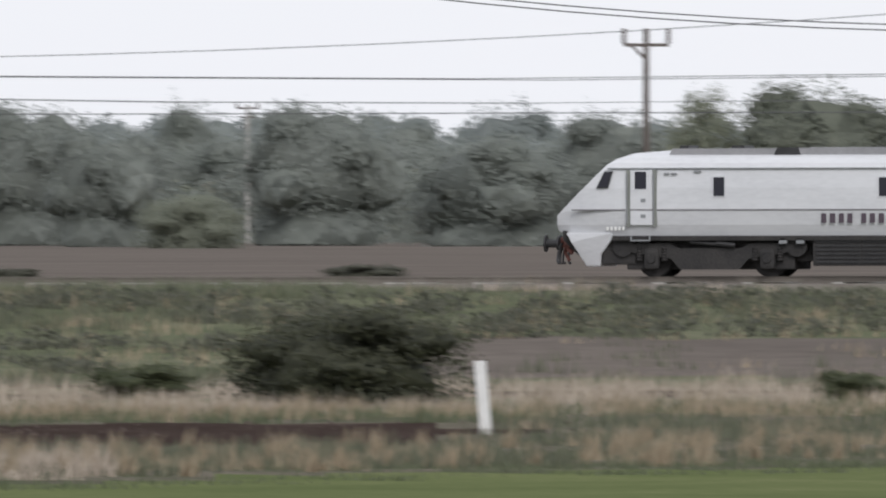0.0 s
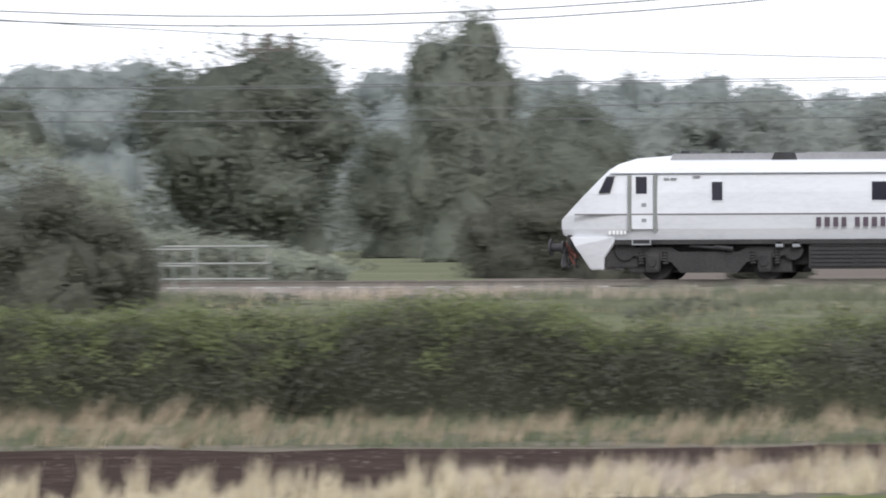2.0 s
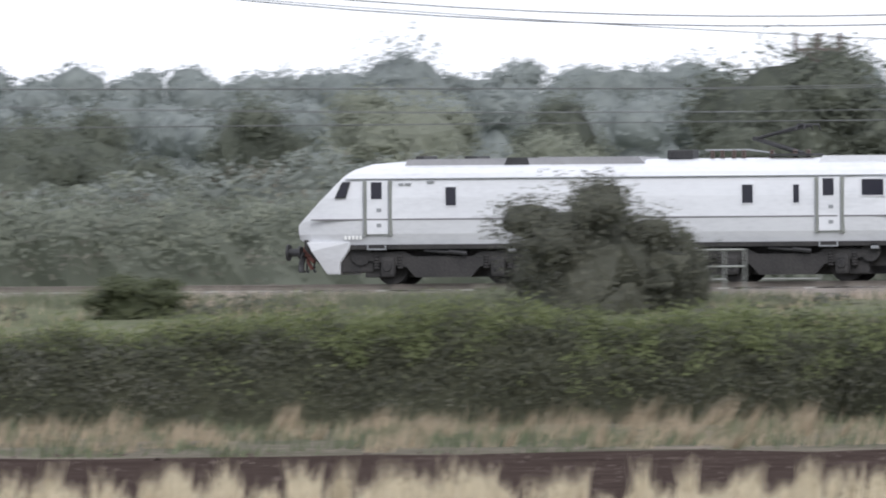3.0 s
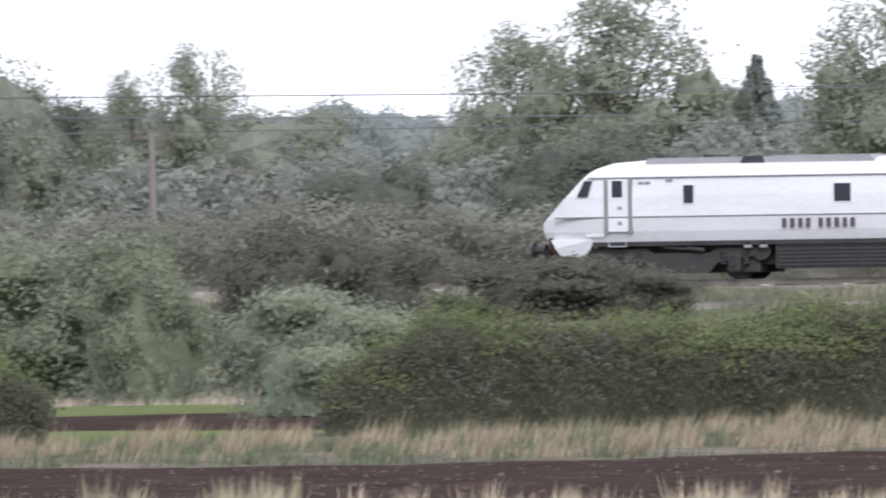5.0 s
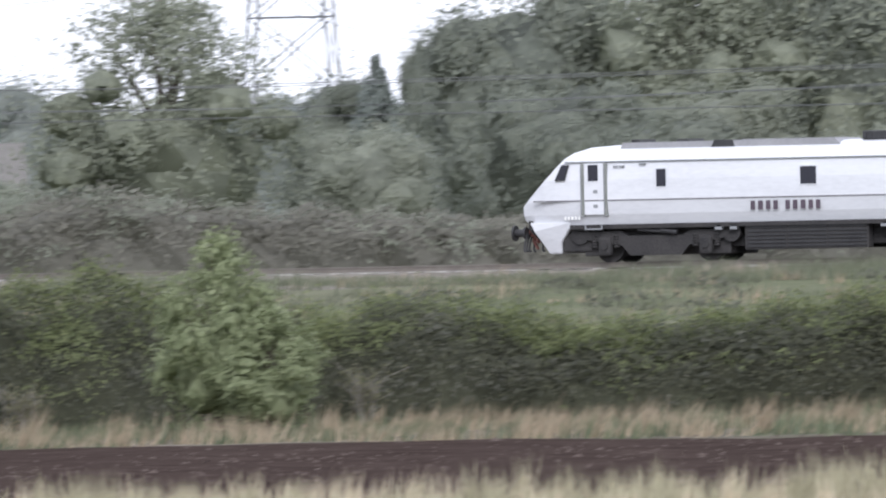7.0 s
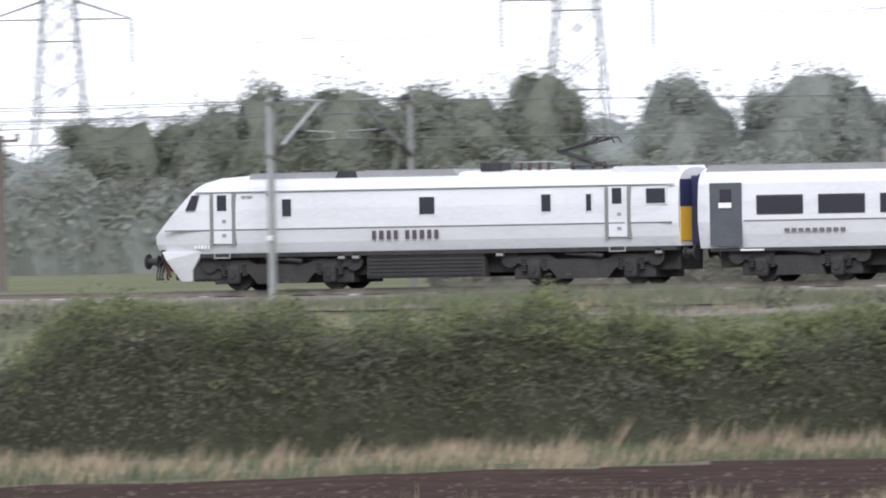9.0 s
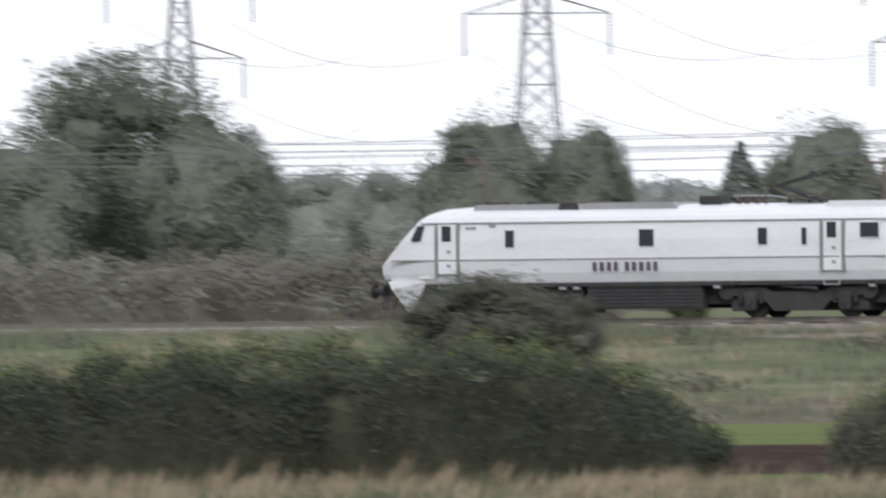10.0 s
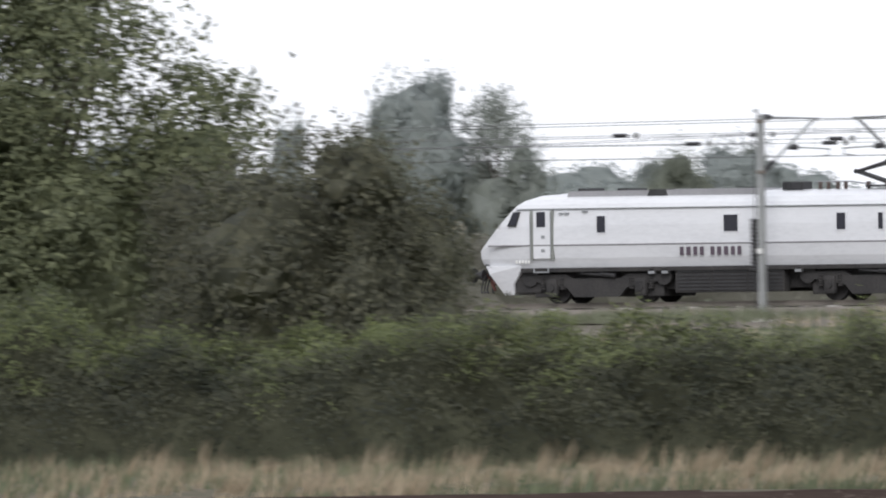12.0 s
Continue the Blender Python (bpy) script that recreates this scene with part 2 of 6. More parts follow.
def plate(bm, pts, y0, y1):
    """An upright plate: its outline in x and z, between two depths."""
    f = [bm.verts.new((x, y0, z)) for x, z in pts]
    k = [bm.verts.new((x, y1, z)) for x, z in pts]
    n = len(pts)
    bm.faces.new(f)
    bm.faces.new(k[::-1])
    for i in range(n):
        bm.faces.new((f[i], k[i], k[(i + 1) % n], f[(i + 1) % n]))
    bmesh.ops.recalc_face_normals(bm, faces=bm.faces[:])
    return bm


def thing(name, at, label, category, group="", kind=""):
    ob = new(name)
    ob.empty_display_size = 0.5
    ob.location = at
    return tagged(ob, label, category, group, kind)


def polys(name, verts, corners, mats):
    """A mesh of loose faces, all with the same number of corners, three numbers a vertex."""
    n = len(verts) // corners
    me = bpy.data.meshes.new(name)
    me.vertices.add(len(verts))
    me.vertices.foreach_set("co", np.asarray(verts, np.float32).ravel())
    me.loops.add(n * corners)
    me.loops.foreach_set("vertex_index", np.arange(n * corners, dtype=np.int32))
    me.polygons.add(n)
    me.polygons.foreach_set("loop_start", np.arange(0, n * corners, corners, dtype=np.int32))
    me.polygons.foreach_set("loop_total", np.full(n, corners, np.int32))
    for m in mats:
        me.materials.append(m)
    me.update(calc_edges=True)
    return me


def leaf_faces(pts, size, rng, droop=0.0, facing=None, loose=0.45):
    """A small pointed leaf spray of three corners at every point, turned at random or out to the light."""
    n = len(pts)
    u = rng.normal(size=(n, 3))
    u[:, 2] -= droop
    if facing is not None:
        f = facing / (np.linalg.norm(facing, axis=1)[:, None] + 1e-9) + rng.normal(0, loose, (n, 3)) + np.array((0, 0, 0.3))
        u = np.cross(u, f)
    u /= np.linalg.norm(u, axis=1)[:, None] + 1e-9
    w = np.cross(u, rng.normal(size=(n, 3)) if facing is None else f)
    w /= np.linalg.norm(w, axis=1)[:, None] + 1e-9
    s = size * rng.uniform(0.55, 1.35, (n, 1))
    v = np.stack([pts - u * s * 0.6 + w * s * 0.36, pts - u * s * 0.6 - w * s * 0.36, pts + u * s * 0.6], 1)
    return v.reshape(-1, 3)


def leaf_mesh(name, leaves, ways, mats, solid=None):
    """Leaf sprays whose light side is turned out from their clump, so that a crown shades as one soft mass."""
    v = leaves.reshape(-1, 3, 3).copy()
    w = ways / (np.linalg.norm(ways, axis=1)[:, None] + 1e-9)
    g = np.cross(v[:, 1] - v[:, 0], v[:, 2] - v[:, 0])
    back = (g * w).sum(1) < 0
    v[back] = v[back][:, ::-1]
    g[back] *= -1
    g /= np.linalg.norm(g, axis=1)[:, None] + 1e-9
    nrm = np.repeat(w * 0.75 + g * 0.35 + np.array((0, 0, 0.25)), 3, axis=0)
    allv = v.reshape(-1, 3)
    if solid is not None:
        allv, nrm = np.concatenate([allv, solid[0]]), np.concatenate([nrm, solid[1]])
    nrm = nrm / (np.linalg.norm(nrm, axis=1)[:, None] + 1e-9)
    me = polys(name, allv, 3, mats)
    me.polygons.foreach_set("use_smooth", np.ones(len(me.polygons), bool))
    me.normals_split_custom_set_from_vertices(nrm.tolist())
    return me


def blob_points(rng, n, centre, radii, shell=0.55):
    p = rng.normal(size=(n, 3))
    p /= np.linalg.norm(p, axis=1)[:, None]
    return np.array(centre) + p * np.array(radii) * rng.uniform(shell, 1.0, (n, 1))


def blades(pts, height, width, rng, lean=0.25, wind=0.10):
    n = len(pts)
    a = rng.uniform(0, math.tau, n)
    h = height * rng.uniform(0.55, 1.25, n)
    dx, dy = np.cos(a) * width, np.sin(a) * width
    tip = pts + np.stack([rng.normal(wind, lean, n) * h, rng.normal(0, lean, n) * h, h], 1)
    side = np.stack([dx, dy, np.zeros(n)], 1)
    return np.stack([pts - side, pts + side, tip], 1).reshape(-1, 3)
TREES_R_A = [227.8, 1400, 4.6, 7.1, 230.4, 1350, 7.4, 8.0, 237.3, 1500, 6.1, 7.4, 239.3, 1630, 7.3, 5.9, 241.4, 1800, 5.5, 8.7,
    241.8, 1450, 7.4, 5.8, 243.9, 1630, 6.3, 5.8, 245.4, 1650, 4.0, 7.3, 246.7, 1630, 7.0, 5.5, 248.3, 1480, 7.2, 7.5,
    250.7, 1630, 7.3, 6.1, 253.0, 1750, 3.6, 8.9, 254.4, 1630, 6.7, 5.8, 255.9, 1450, 5.0, 6.2, 257.3, 1630, 7.0, 5.6,
    258.7, 1500, 5.8, 7.6, 260.0, 1600, 5.6, 8.0, 262.6, 1500, 6.7, 9.1, 264.4, 1630, 6.7, 7.5, 266.3, 1700, 4.9, 9.9]
TREES_R_B = [270.6, 1630, 6.7, 8.0, 272.7, 1550, 4.4, 9.6, 276.0, 1500, 5.5, 7.1, 285.3, 1350, 6.6, 5.3, 287.1, 1450, 8.6, 8.1,
    287.2, 1450, 8.6, 8.1, 288.1, 1900, 1.9, 11.6, 291.3, 1450, 5.9, 7.4, 293.7, 1500, 8.0, 8.5, 297.0, 1500, 6.1, 7.9,
    298.9, 1950, 2.4, 12.3, 300.7, 1300, 4.0, 7.4, 301.1, 1350, 5.2, 7.7, 301.3, 1250, 7.4, 6.0, 306.8, 1250, 5.1, 5.8,
    312.5, 1000, 7.2, 8.4, 316.9, 2000, 5.3, 13.2, 321.2, 1350, 4.4, 8.1, 323.1, 2000, 6.1, 12.8, 326.5, 2000, 8.2, 14.6]
TREES_R_C = [326.9, 1250, 7.1, 7.9, 327.8, 2000, 4.9, 13.2, 331.0, 2000, 1.8, 12.8, 332.0, 1300, 4.8, 7.8, 336.3, 1200, 6.1, 4.7,
    339.3, 1350, 7.2, 7.2, 341.0, 1200, 6.4, 5.7, 351.3, 1250, 5.1, 7.0, 355.4, 1150, 6.1, 8.1, 380.6, 1300, 3.4, 8.4,
    385.3, 980, 6.0, 5.2, 390.4, 1050, 3.6, 5.3, 393.3, 960, 4.5, 4.0, 395.9, 1130, 6.0, 6.7, 404.3, 1200, 4.7, 7.5,
    407.3, 1000, 5.7, 8.3, 408.9, 930, 4.7, 6.4, 411.3, 1020, 7.5, 9.7, 414.8, 940, 5.8, 4.8, 416.2, 1020, 7.9, 10.1]
TREES_R_D = [417.3, 980, 7.2, 9.5, 419.3, 960, 3.7, 5.4, 421.8, 960, 5.9, 7.8, 422.7, 900, 2.9, 3.9, 422.8, 920, 3.2, 4.4,
    426.8, 900, 3.5, 4.1, 426.9, 1000, 6.7, 11.4, 429.9, 1030, 5.9, 10.6, 431.9, 930, 4.7, 6.0, 432.6, 930, 6.3, 5.1,
    434.8, 1010, 6.6, 9.4, 437.1, 1030, 6.3, 10.8, 437.3, 950, 6.4, 6.1, 439.3, 1000, 6.7, 9.8, 442.4, 1080, 2.6, 9.1,
    444.9, 930, 4.4, 4.6, 445.5, 1200, 5.1, 7.9, 457.4, 1450, 4.1, 8.9, 458.5, 1500, 6.4, 9.3, 462.4, 1500, 3.1, 9.9]
TREES_R_E = [464.7, 1450, 5.9, 10.3, 468.7, 1500, 4.9, 10.5, 473.9, 1300, 4.5, 9.7, 476.9, 1300, 6.6, 8.7, 481.0, 1250, 5.9, 8.8,
    483.7, 1250, 5.1, 8.6, 486.1, 1300, 4.2, 7.9, 489.4, 1300, 5.6, 7.7, 495.5, 1350, 5.8, 8.6, 504.6, 1250, 4.1, 8.1,
    507.7, 1250, 5.9, 8.8, 511.3, 1400, 4.0, 6.9, 512.9, 1500, 7.3, 6.8, 513.9, 1500, 6.1, 6.9, 516.8, 1450, 4.4, 6.8,
    518.1, 1090, 5.3, 7.3, 524.2, 1090, 5.1, 7.0, 526.8, 1700, 3.5, 7.1, 529.7, 1900, 7.0, 6.5, 546.1, 1500, 2.4, 7.6]
TREES_R_F = [546.5, 1500, 6.1, 7.5, 547.3, 1500, 5.5, 5.9, 548.7, 1150, 3.5, 6.1, 549.1, 1700, 4.9, 7.2, 558.3, 1400, 6.0, 10.9,
    559.9, 1350, 5.0, 7.9, 562.8, 1500, 2.4, 9.4, 565.8, 1450, 3.3, 8.8, 569.2, 1400, 4.6, 8.1]
TREES_R_G = [503.1, 1250, 1.5, 7.0, 516.6, 1100, 3.2, 7.0, 521.2, 1100, 9.2, 9.9]
TREES_L_A = [234.4, 1350, 3.9, 7.6, 348.1, 1050, 2.8, 10.5, 359.7, 1100, 6.3, 9.2, 374.1, 1000, 6.1, 10.3,
    384.1, 1050, 7.1, 10.6, 387.7, 1080, 5.3, 9.2, 399.2, 1150, 4.2, 9.2, 401.8, 1150, 3.1, 8.1, 420.9, 1050, 6.4, 9.8,
    423.8, 1020, 4.4, 11.8, 426.4, 1000, 8.6, 10.9, 432.3, 1000, 6.7, 10.3, 433.2, 1000, 7.8, 12.1, 452.1, 900, 6.8, 9.2, 535.2, 1500, 4.9, 8.4, 555.2, 1400, 3.7, 9.5]
TREES_B_A = [252.9, 1400, 5.1, 2.7, 265.7, 1200, 3.2, 3.7, 268.7, 1250, 4.3, 4.6, 273.8, 1400, 4.3, 4.1, 280.7, 1350, 4.4, 2.8,
    284.6, 1350, 7.4, 5.2, 295.5, 1300, 4.0, 3.4, 318.2, 1050, 3.0, 3.8, 321.4, 1200, 4.9, 5.6, 407.1, 900, 3.3, 3.0,
    412.6, 900, 3.7, 3.0, 427.1, 900, 3.5, 4.1, 444.6, 930, 3.4, 4.6, 457.7, 1050, 4.7, 3.0, 459.4, 1120, 5.9, 3.3,
    461.4, 1060, 6.3, 4.0, 465.9, 1080, 6.0, 3.9, 470.0, 1300, 5.8, 4.9, 502.7, 1050, 4.9, 3.1, 507.4, 1100, 5.8, 3.8]
TREES_B_B = [534.8, 1100, 2.7, 4.3, 541.6, 1100, 2.7, 3.5, 551.4, 1000, 6.1, 3.5]
TREES_C_A = [379.1, 1400, 4.2, 9.5, 444.5, 1150, 3.1, 7.8, 498.6, 1350, 3.9, 7.2, 501.2, 1350, 1.1, 5.6]
BUSH_D_A = [247.0, 628, 5.1, 2.3]
BUSH_L_A = [246.5, 840, 2.2, 0.4, 259.4, 850, 1.6, 0.3, 275.0, 850, 2.1, 0.5, 279.7, 850, 2.3, 0.4,
    286.5, 850, 2.1, 0.5, 287.0, 850, 2.3, 0.5, 293.7, 850, 2.3, 0.6]
BUSH_G_A = [229.1, 640, 1.6, 0.8, 254.7, 655, 2.3, 0.9, 336.2, 789, 2.1, 1.1, 336.5, 786, 2.6, 1.3, 389.8, 789, 1.9, 1.1,
    500.5, 929, 1.3, 0.8, 572.0, 580, 2.4, 3.9]
BUSH_W_A = [299.4, 860, 2.6, 2.0, 302.1, 870, 4.1, 2.6, 303.1, 880, 3.1, 2.7, 316.9, 784, 1.6, 2.4, 320.2, 782, 5.1, 4.0,
    383.7, 796, 3.2, 1.5, 386.1, 797, 5.9, 1.9, 393.3, 715, 3.8, 3.9, 395.9, 705, 4.7, 4.4, 505.0, 835, 2.2, 2.1,
    507.6, 835, 5.1, 2.8]
BUSH_T_A = [558.9, 570, 3.2, 5.6, 561.9, 572, 6.0, 7.1, 565.1, 575, 3.5, 6.3]
BUSH_M_A = [394.4, 640, 4.8, 3.05]
BUSH_S_A = [401.3, 680, 2.8, 3.7, 401.5, 700, 2.3, 4.4, 403.5, 690, 5.9, 4.3, 406.4, 695, 4.3, 3.7]


# ---- the land ----
SOIL_FAR = [(225, 585), (253, 579), (268, 559), (279, 548), (296, 527), (338, 530), (394, 513), (440, 521), (458, 519), (490, 487), (549, 496), (580, 498)]
HEDGE = [(225, 615), (258, 604), (277, 592), (294, 580), (311, 596), (327, 592), (382, 586), (416, 556), (440, 560), (464, 546), (487, 532), (513, 560), (540, 549), (580, 565)]

CREST_GRASS = leafy("crest_grass_blades", (0.10, 0.116, 0.066), (0.20, 0.212, 0.144), 0.2)
FRONT = [(225, 492), (245, 478), (262, 456), (292, 446), (312, 431), (345, 428), (375, 396), (460, 384), (500, 377), (582, 380)]
SOIL_NEAR = [(225, 524), (285, 516), (296, 482), (312, 437), (345, 434), (375, 402), (460, 390), (500, 383), (582, 386)]


def zone(a, d):
    """Which ground lies at azimuth a and distance d: 0 turf, 1 short grass, 2 rough grass, 3 soil, 4 stubble, 5 ballast, 6 ripe field."""
    y = d * math.cos(a / 1000)
    w = noise.noise(Vector((a * 0.15, d * 0.05, 0))) * 4
    if y > 756 and y < 786:
        return 5
    if y >= 786:
        return 4 if a < 305 + w * 2 and d < 1620 else 0
    s, h = along(SOIL_FAR, a), along(HEDGE, a)
    near = along(SOIL_NEAR, a)
    if d < along(FRONT, a) - along([(280, 4), (312, 16)], a) + w:
        return 1
    if d < near + w * 0.5:
        return 2
    if d < s + w * 0.3:
        return 2 if a < 242.5 + w * 0.5 else 3
    if d < h + 4:
        return 2
    if a < 247 + w and 697 < y < 723 + w:
        return 4
    if a < 262:
        return 3 if 652 < d < 668 + w or 668 < y < 675 + w * 0.5 else 0
    if a >= 480:
        return 3 if 575 < d < 660 else 1 if d < 742 else 2 if y < 704 else 0
    if 360 < a < 480:
        return 3 if 600 < d < 652 else 1 if d < 690 else 0
    return 0


def build_ground():
    azs = [-2400 + 120 * i for i in range(21)] + [120 + 4 * i for i in range(0, 140)] + [680 + 120 * i for i in range(27)]
    azs = [a for a in azs if a < 3880]
    ds = [2, 30, 100, 200, 300] + [360 + 2.5 * i for i in range(172)] + [800, 830, 870, 930, 1000, 1100, 1250, 1400, 1560, 1620, 1800, 2100, 2600, 3300, 4900]
    bm = bmesh.new()
    grid = []
    for a in azs:
        col = []
        for d in ds:
            p = spot(a, d)
            z = land(p.y)
            fine = 110 < a < 690 and 355 < d < 1000
            if fine:
                k = zone(a, d)
                amp = 0.10 if k == 3 else 0.0 if k == 5 else 0.09
                z += noise.noise(Vector((p.x * 0.35, p.y * 0.35, 0))) * amp + noise.noise(Vector((p.x * 0.06, p.y * 0.06, 7))) * amp * 1.5
            col.append(bm.verts.new((p.x, p.y, z)))
        grid.append(col)
    n = len(azs)
    for i in range(n):
        j = (i + 1) % n
        for k in range(len(ds) - 1):
            f = bm.faces.new((grid[i][k], grid[i][k + 1], grid[j][k + 1], grid[j][k]))
            a = azs[i] + 2
            f.material_index = zone(a, (ds[k] + ds[k + 1]) / 2) if 110 < a < 690 else 0
            f.smooth = True
    centre = bm.verts.new((0, 0, 0))
    for i in range(n):
        bm.faces.new((centre, grid[i][0], grid[(i + 1) % n][0]))
    bmesh.ops.recalc_face_normals(bm, faces=bm.faces[:])
    return tagged(link("ground", bm, [TURF, LAWN, ROUGH_GRASS, SOIL, STUBBLE, BALLAST, WHEAT]),
                  "flat farmland of turf, rough grass and dark ploughed soil", "ground", kind="structure")


build_ground()


def build_tracks():
    centre = TRACK + 1.37
    for y in (centre, centre + 3.4):
        line = thing("railway_track", (0, y, 2.1), "double-headed steel rails on grey stone ballast", "railway track", "railway tracks", "structure")
        bm = bmesh.new()
        for x0 in range(-1400, 600, 200):
            v = [bm.verts.new((x, yy, z)) for x in (x0, x0 + 200) for yy, z in ((-2.2, -0.2), (-1.5, 0.25), (1.5, 0.25), (2.2, -0.2))]
            for i in range(3):
                bm.faces.new((v[i], v[i + 1], v[i + 5], v[i + 4]))
        part("ballast_bed", bm, BALLAST, line)
        for side in (-0.74, 0.74):
            bm = bmesh.new()
            shape = [(-0.07, 0.29), (0.07, 0.29), (0.07, 0.31), (0.01, 0.31), (0.01, 0.42), (0.035, 0.42), (0.035, 0.45), (-0.035, 0.45), (-0.035, 0.42), (-0.01, 0.42), (-0.01, 0.31), (-0.07, 0.31)]
            west, east = [[bm.verts.new((x, side + q, z)) for q, z in shape] for x in (-1400, 600)]
            bm.faces.new(west[::-1])
            bm.faces.new(east)
            for k in range(12):
                bm.faces.new((west[k], west[(k + 1) % 12], east[(k + 1) % 12], east[k]))
            bmesh.ops.recalc_face_normals(bm, faces=bm.faces[:])
            part("rail", bm, RUSTY, line)
        sleeper = bmesh.new()
        box(sleeper, -0.13, 0.13, -1.25, 1.25, 0.14, 0.29, 0.02)
        first = part("sleeper", sleeper, CONCRETE, line)
        first.location = (-120, 0, 0)
        for i in range(1, 140):
            s = new("sleeper", first.data)
            s.parent, s.location = line, (-120 - 2.6 * i, 0, 0)


build_tracks()


def stones():
    """Clods and flints on the ploughed strips."""
    rng = np.random.default_rng(5)
    v = []
    for i in range(7000):
        a = rng.uniform(225, 578)
        d = rng.uniform(430, along(SOIL_FAR, a) - 1)
        if a < 300 and d < 524:
            continue
        p = spot(a, d, rng.uniform(0.0, 0.08))
        s = rng.uniform(0.02, 0.075) * (1.6 if rng.random() < 0.08 else 1)
        pts = [p + Vector(q) * s for q in ((1, 0, 0), (0, 1, 0), (-1, 0, 0), (0, -1, 0))]
        top = p + Vector((rng.normal(0, 0.5), rng.normal(0, 0.5), rng.uniform(0.4, 0.8))) * s
        for j in range(4):
            v += [pts[j], pts[(j + 1) % 4], top]
    me = polys("clods", np.array([tuple(q) for q in v]), 3, [CLOD])
    tagged(new("clods", me), "pale dry clods and flints on ploughed soil", "clods", kind="stuff")


CLOD = noisy("dry_clods", [(0.3, (0.06, 0.046, 0.040)), (0.6, (0.10, 0.08, 0.07)), (0.75, (0.24, 0.21, 0.185))], 0.7, 4, 0.95)
stones()


# ---- grasses ----
def grass_band(name, label, count, span, near, far, height, mats, seed, tuft=16, spread=0.35, width=0.022, wind=0.1, clump=0.09, gap=0.0):
    rng = np.random.default_rng(seed)
    allv = []
    for i in range(count):
        a = rng.uniform(*span)
        d0, d1 = near(a), far(a)
        d = rng.uniform(d0, d1)
        p = spot(a, d)
        den = noise.noise(Vector((p.x * clump, p.y * clump * 1.3, seed)))
        if den < rng.uniform(-0.4, 0.2) + gap:
            continue
        if name.startswith("bank") and a < 247 and 680 < p.y < 722 and rng.random() < 0.88:
            continue
        h = height * (0.7 + 0.7 * max(0, den + 0.25 - gap)) * rng.uniform(0.6, 1.25)
        z = land(p.y) - 0.05
        base = np.array((p.x, p.y, z)) + np.concatenate([rng.normal(0, spread, (tuft, 2)), np.zeros((tuft, 1))], 1)
        allv.append(blades(base, h, width, rng, 0.16, wind + rng.normal(0, 0.08)))
    me = polys(name, np.concatenate(allv), 3, mats)
    return tagged(new(name, me), label, "grass", kind="stuff")


verge_near, verge_far = (lambda a: along(SOIL_FAR, a) + 1), (lambda a: along(HEDGE, a) - 1)
grass_band("verge_grass", "tall ochre dry grass along the hedge foot", 4200, (225, 580), lambda a: verge_near(a) + 5, verge_far, 0.50, [VERGE_STRAW], 1, tuft=26, spread=0.20, width=0.018, wind=0.34, clump=0.3, gap=0.16)
grass_band("verge_green_grass", "green grass under the hedge", 4200, (225, 580), verge_near, verge_far, 0.36, [GREEN_GRASS], 2, wind=0.2, width=0.03)
grass_band("headland_grass", "sparse bleached grass at the near field edge", 260, (225, 256), lambda a: along(FRONT, a), lambda a: 576 if a < 242.3 else min(512, along(SOIL_NEAR, a) - 3), 0.42, [VERGE_STRAW], 3, tuft=30, spread=0.16, width=0.018, clump=0.35, gap=0.26)
grass_band("headland_straw", "tall bleached grass at the near field edge", 1150, (256, 305), lambda a: along(FRONT, a), lambda a: min(486, along(SOIL_NEAR, a) - 3), 0.42, [STRAW], 35, tuft=30, spread=0.18, width=0.018, clump=0.35, gap=0.13)
grass_band("headland_weeds", "rank dark green weeds at the near field edge", 1300, (225, 262), lambda a: along(FRONT, a) + 2, lambda a: 580 if a < 242.3 else min(516, along(SOIL_NEAR, a)), 0.34, [BANK_GRASS], 33, tuft=18, spread=0.22, width=0.03, clump=0.22, gap=0.05)
grass_band("headland_green_grass", "green grass at the near field edge", 3200, (225, 306), lambda a: along(FRONT, a) - 12, lambda a: min(512, along(SOIL_NEAR, a)), 0.15, [GREEN_GRASS], 4)
grass_band("front_grass", "tall bleached grass in front of the ploughed strip", 4600, (290, 582), lambda a: along(FRONT, a) - 6, lambda a: along(FRONT, a) + 7, 0.52, [FRONT_STRAW], 6, tuft=30, spread=0.12, width=0.016, wind=0.12, clump=0.5, gap=0.32)
grass_band("front_seed_grass", "tall yellow-green weeds in seed", 800, (405, 480), lambda a: along(FRONT, a) - 4, lambda a: along(FRONT, a) + 6, 0.66, [SEED_HEADS], 7, spread=0.10, width=0.03, clump=0.6, gap=0.1)
grass_band("bank_grass", "rough green grass on the railway bank", 9500, (225, 580), lambda a: 668 / math.cos(a / 1000), lambda a: 755.5 / math.cos(a / 1000), 0.42, [BANK_GRASS], 8, width=0.03)
grass_band("bank_dry_grass", "dry grass tufts on the railway bank", 2700, (225, 580), lambda a: 690 / math.cos(a / 1000), lambda a: 755.5 / math.cos(a / 1000), 0.42, [VERGE_STRAW], 9)
grass_band("pasture_dry_grass", "dry grass tufts on rough pasture", 1100, (225, 264), lambda a: 598, lambda a: 690, 0.45, [STRAW], 10)


grass_band("crest_dry_grass", "pale dry tufts along the edge of the ballast", 1500, (225, 470), lambda a: 751 / math.cos(a / 1000), lambda a: 757.4 / math.cos(a / 1000), 0.40, [STRAW], 34, tuft=22, spread=0.22, clump=0.12, gap=0.16)
grass_band("meadow_edge_grass", "pale grass along the edge of a green meadow", 420, (388, 412), lambda a: 676, lambda a: 690, 0.35, [STRAW], 18)
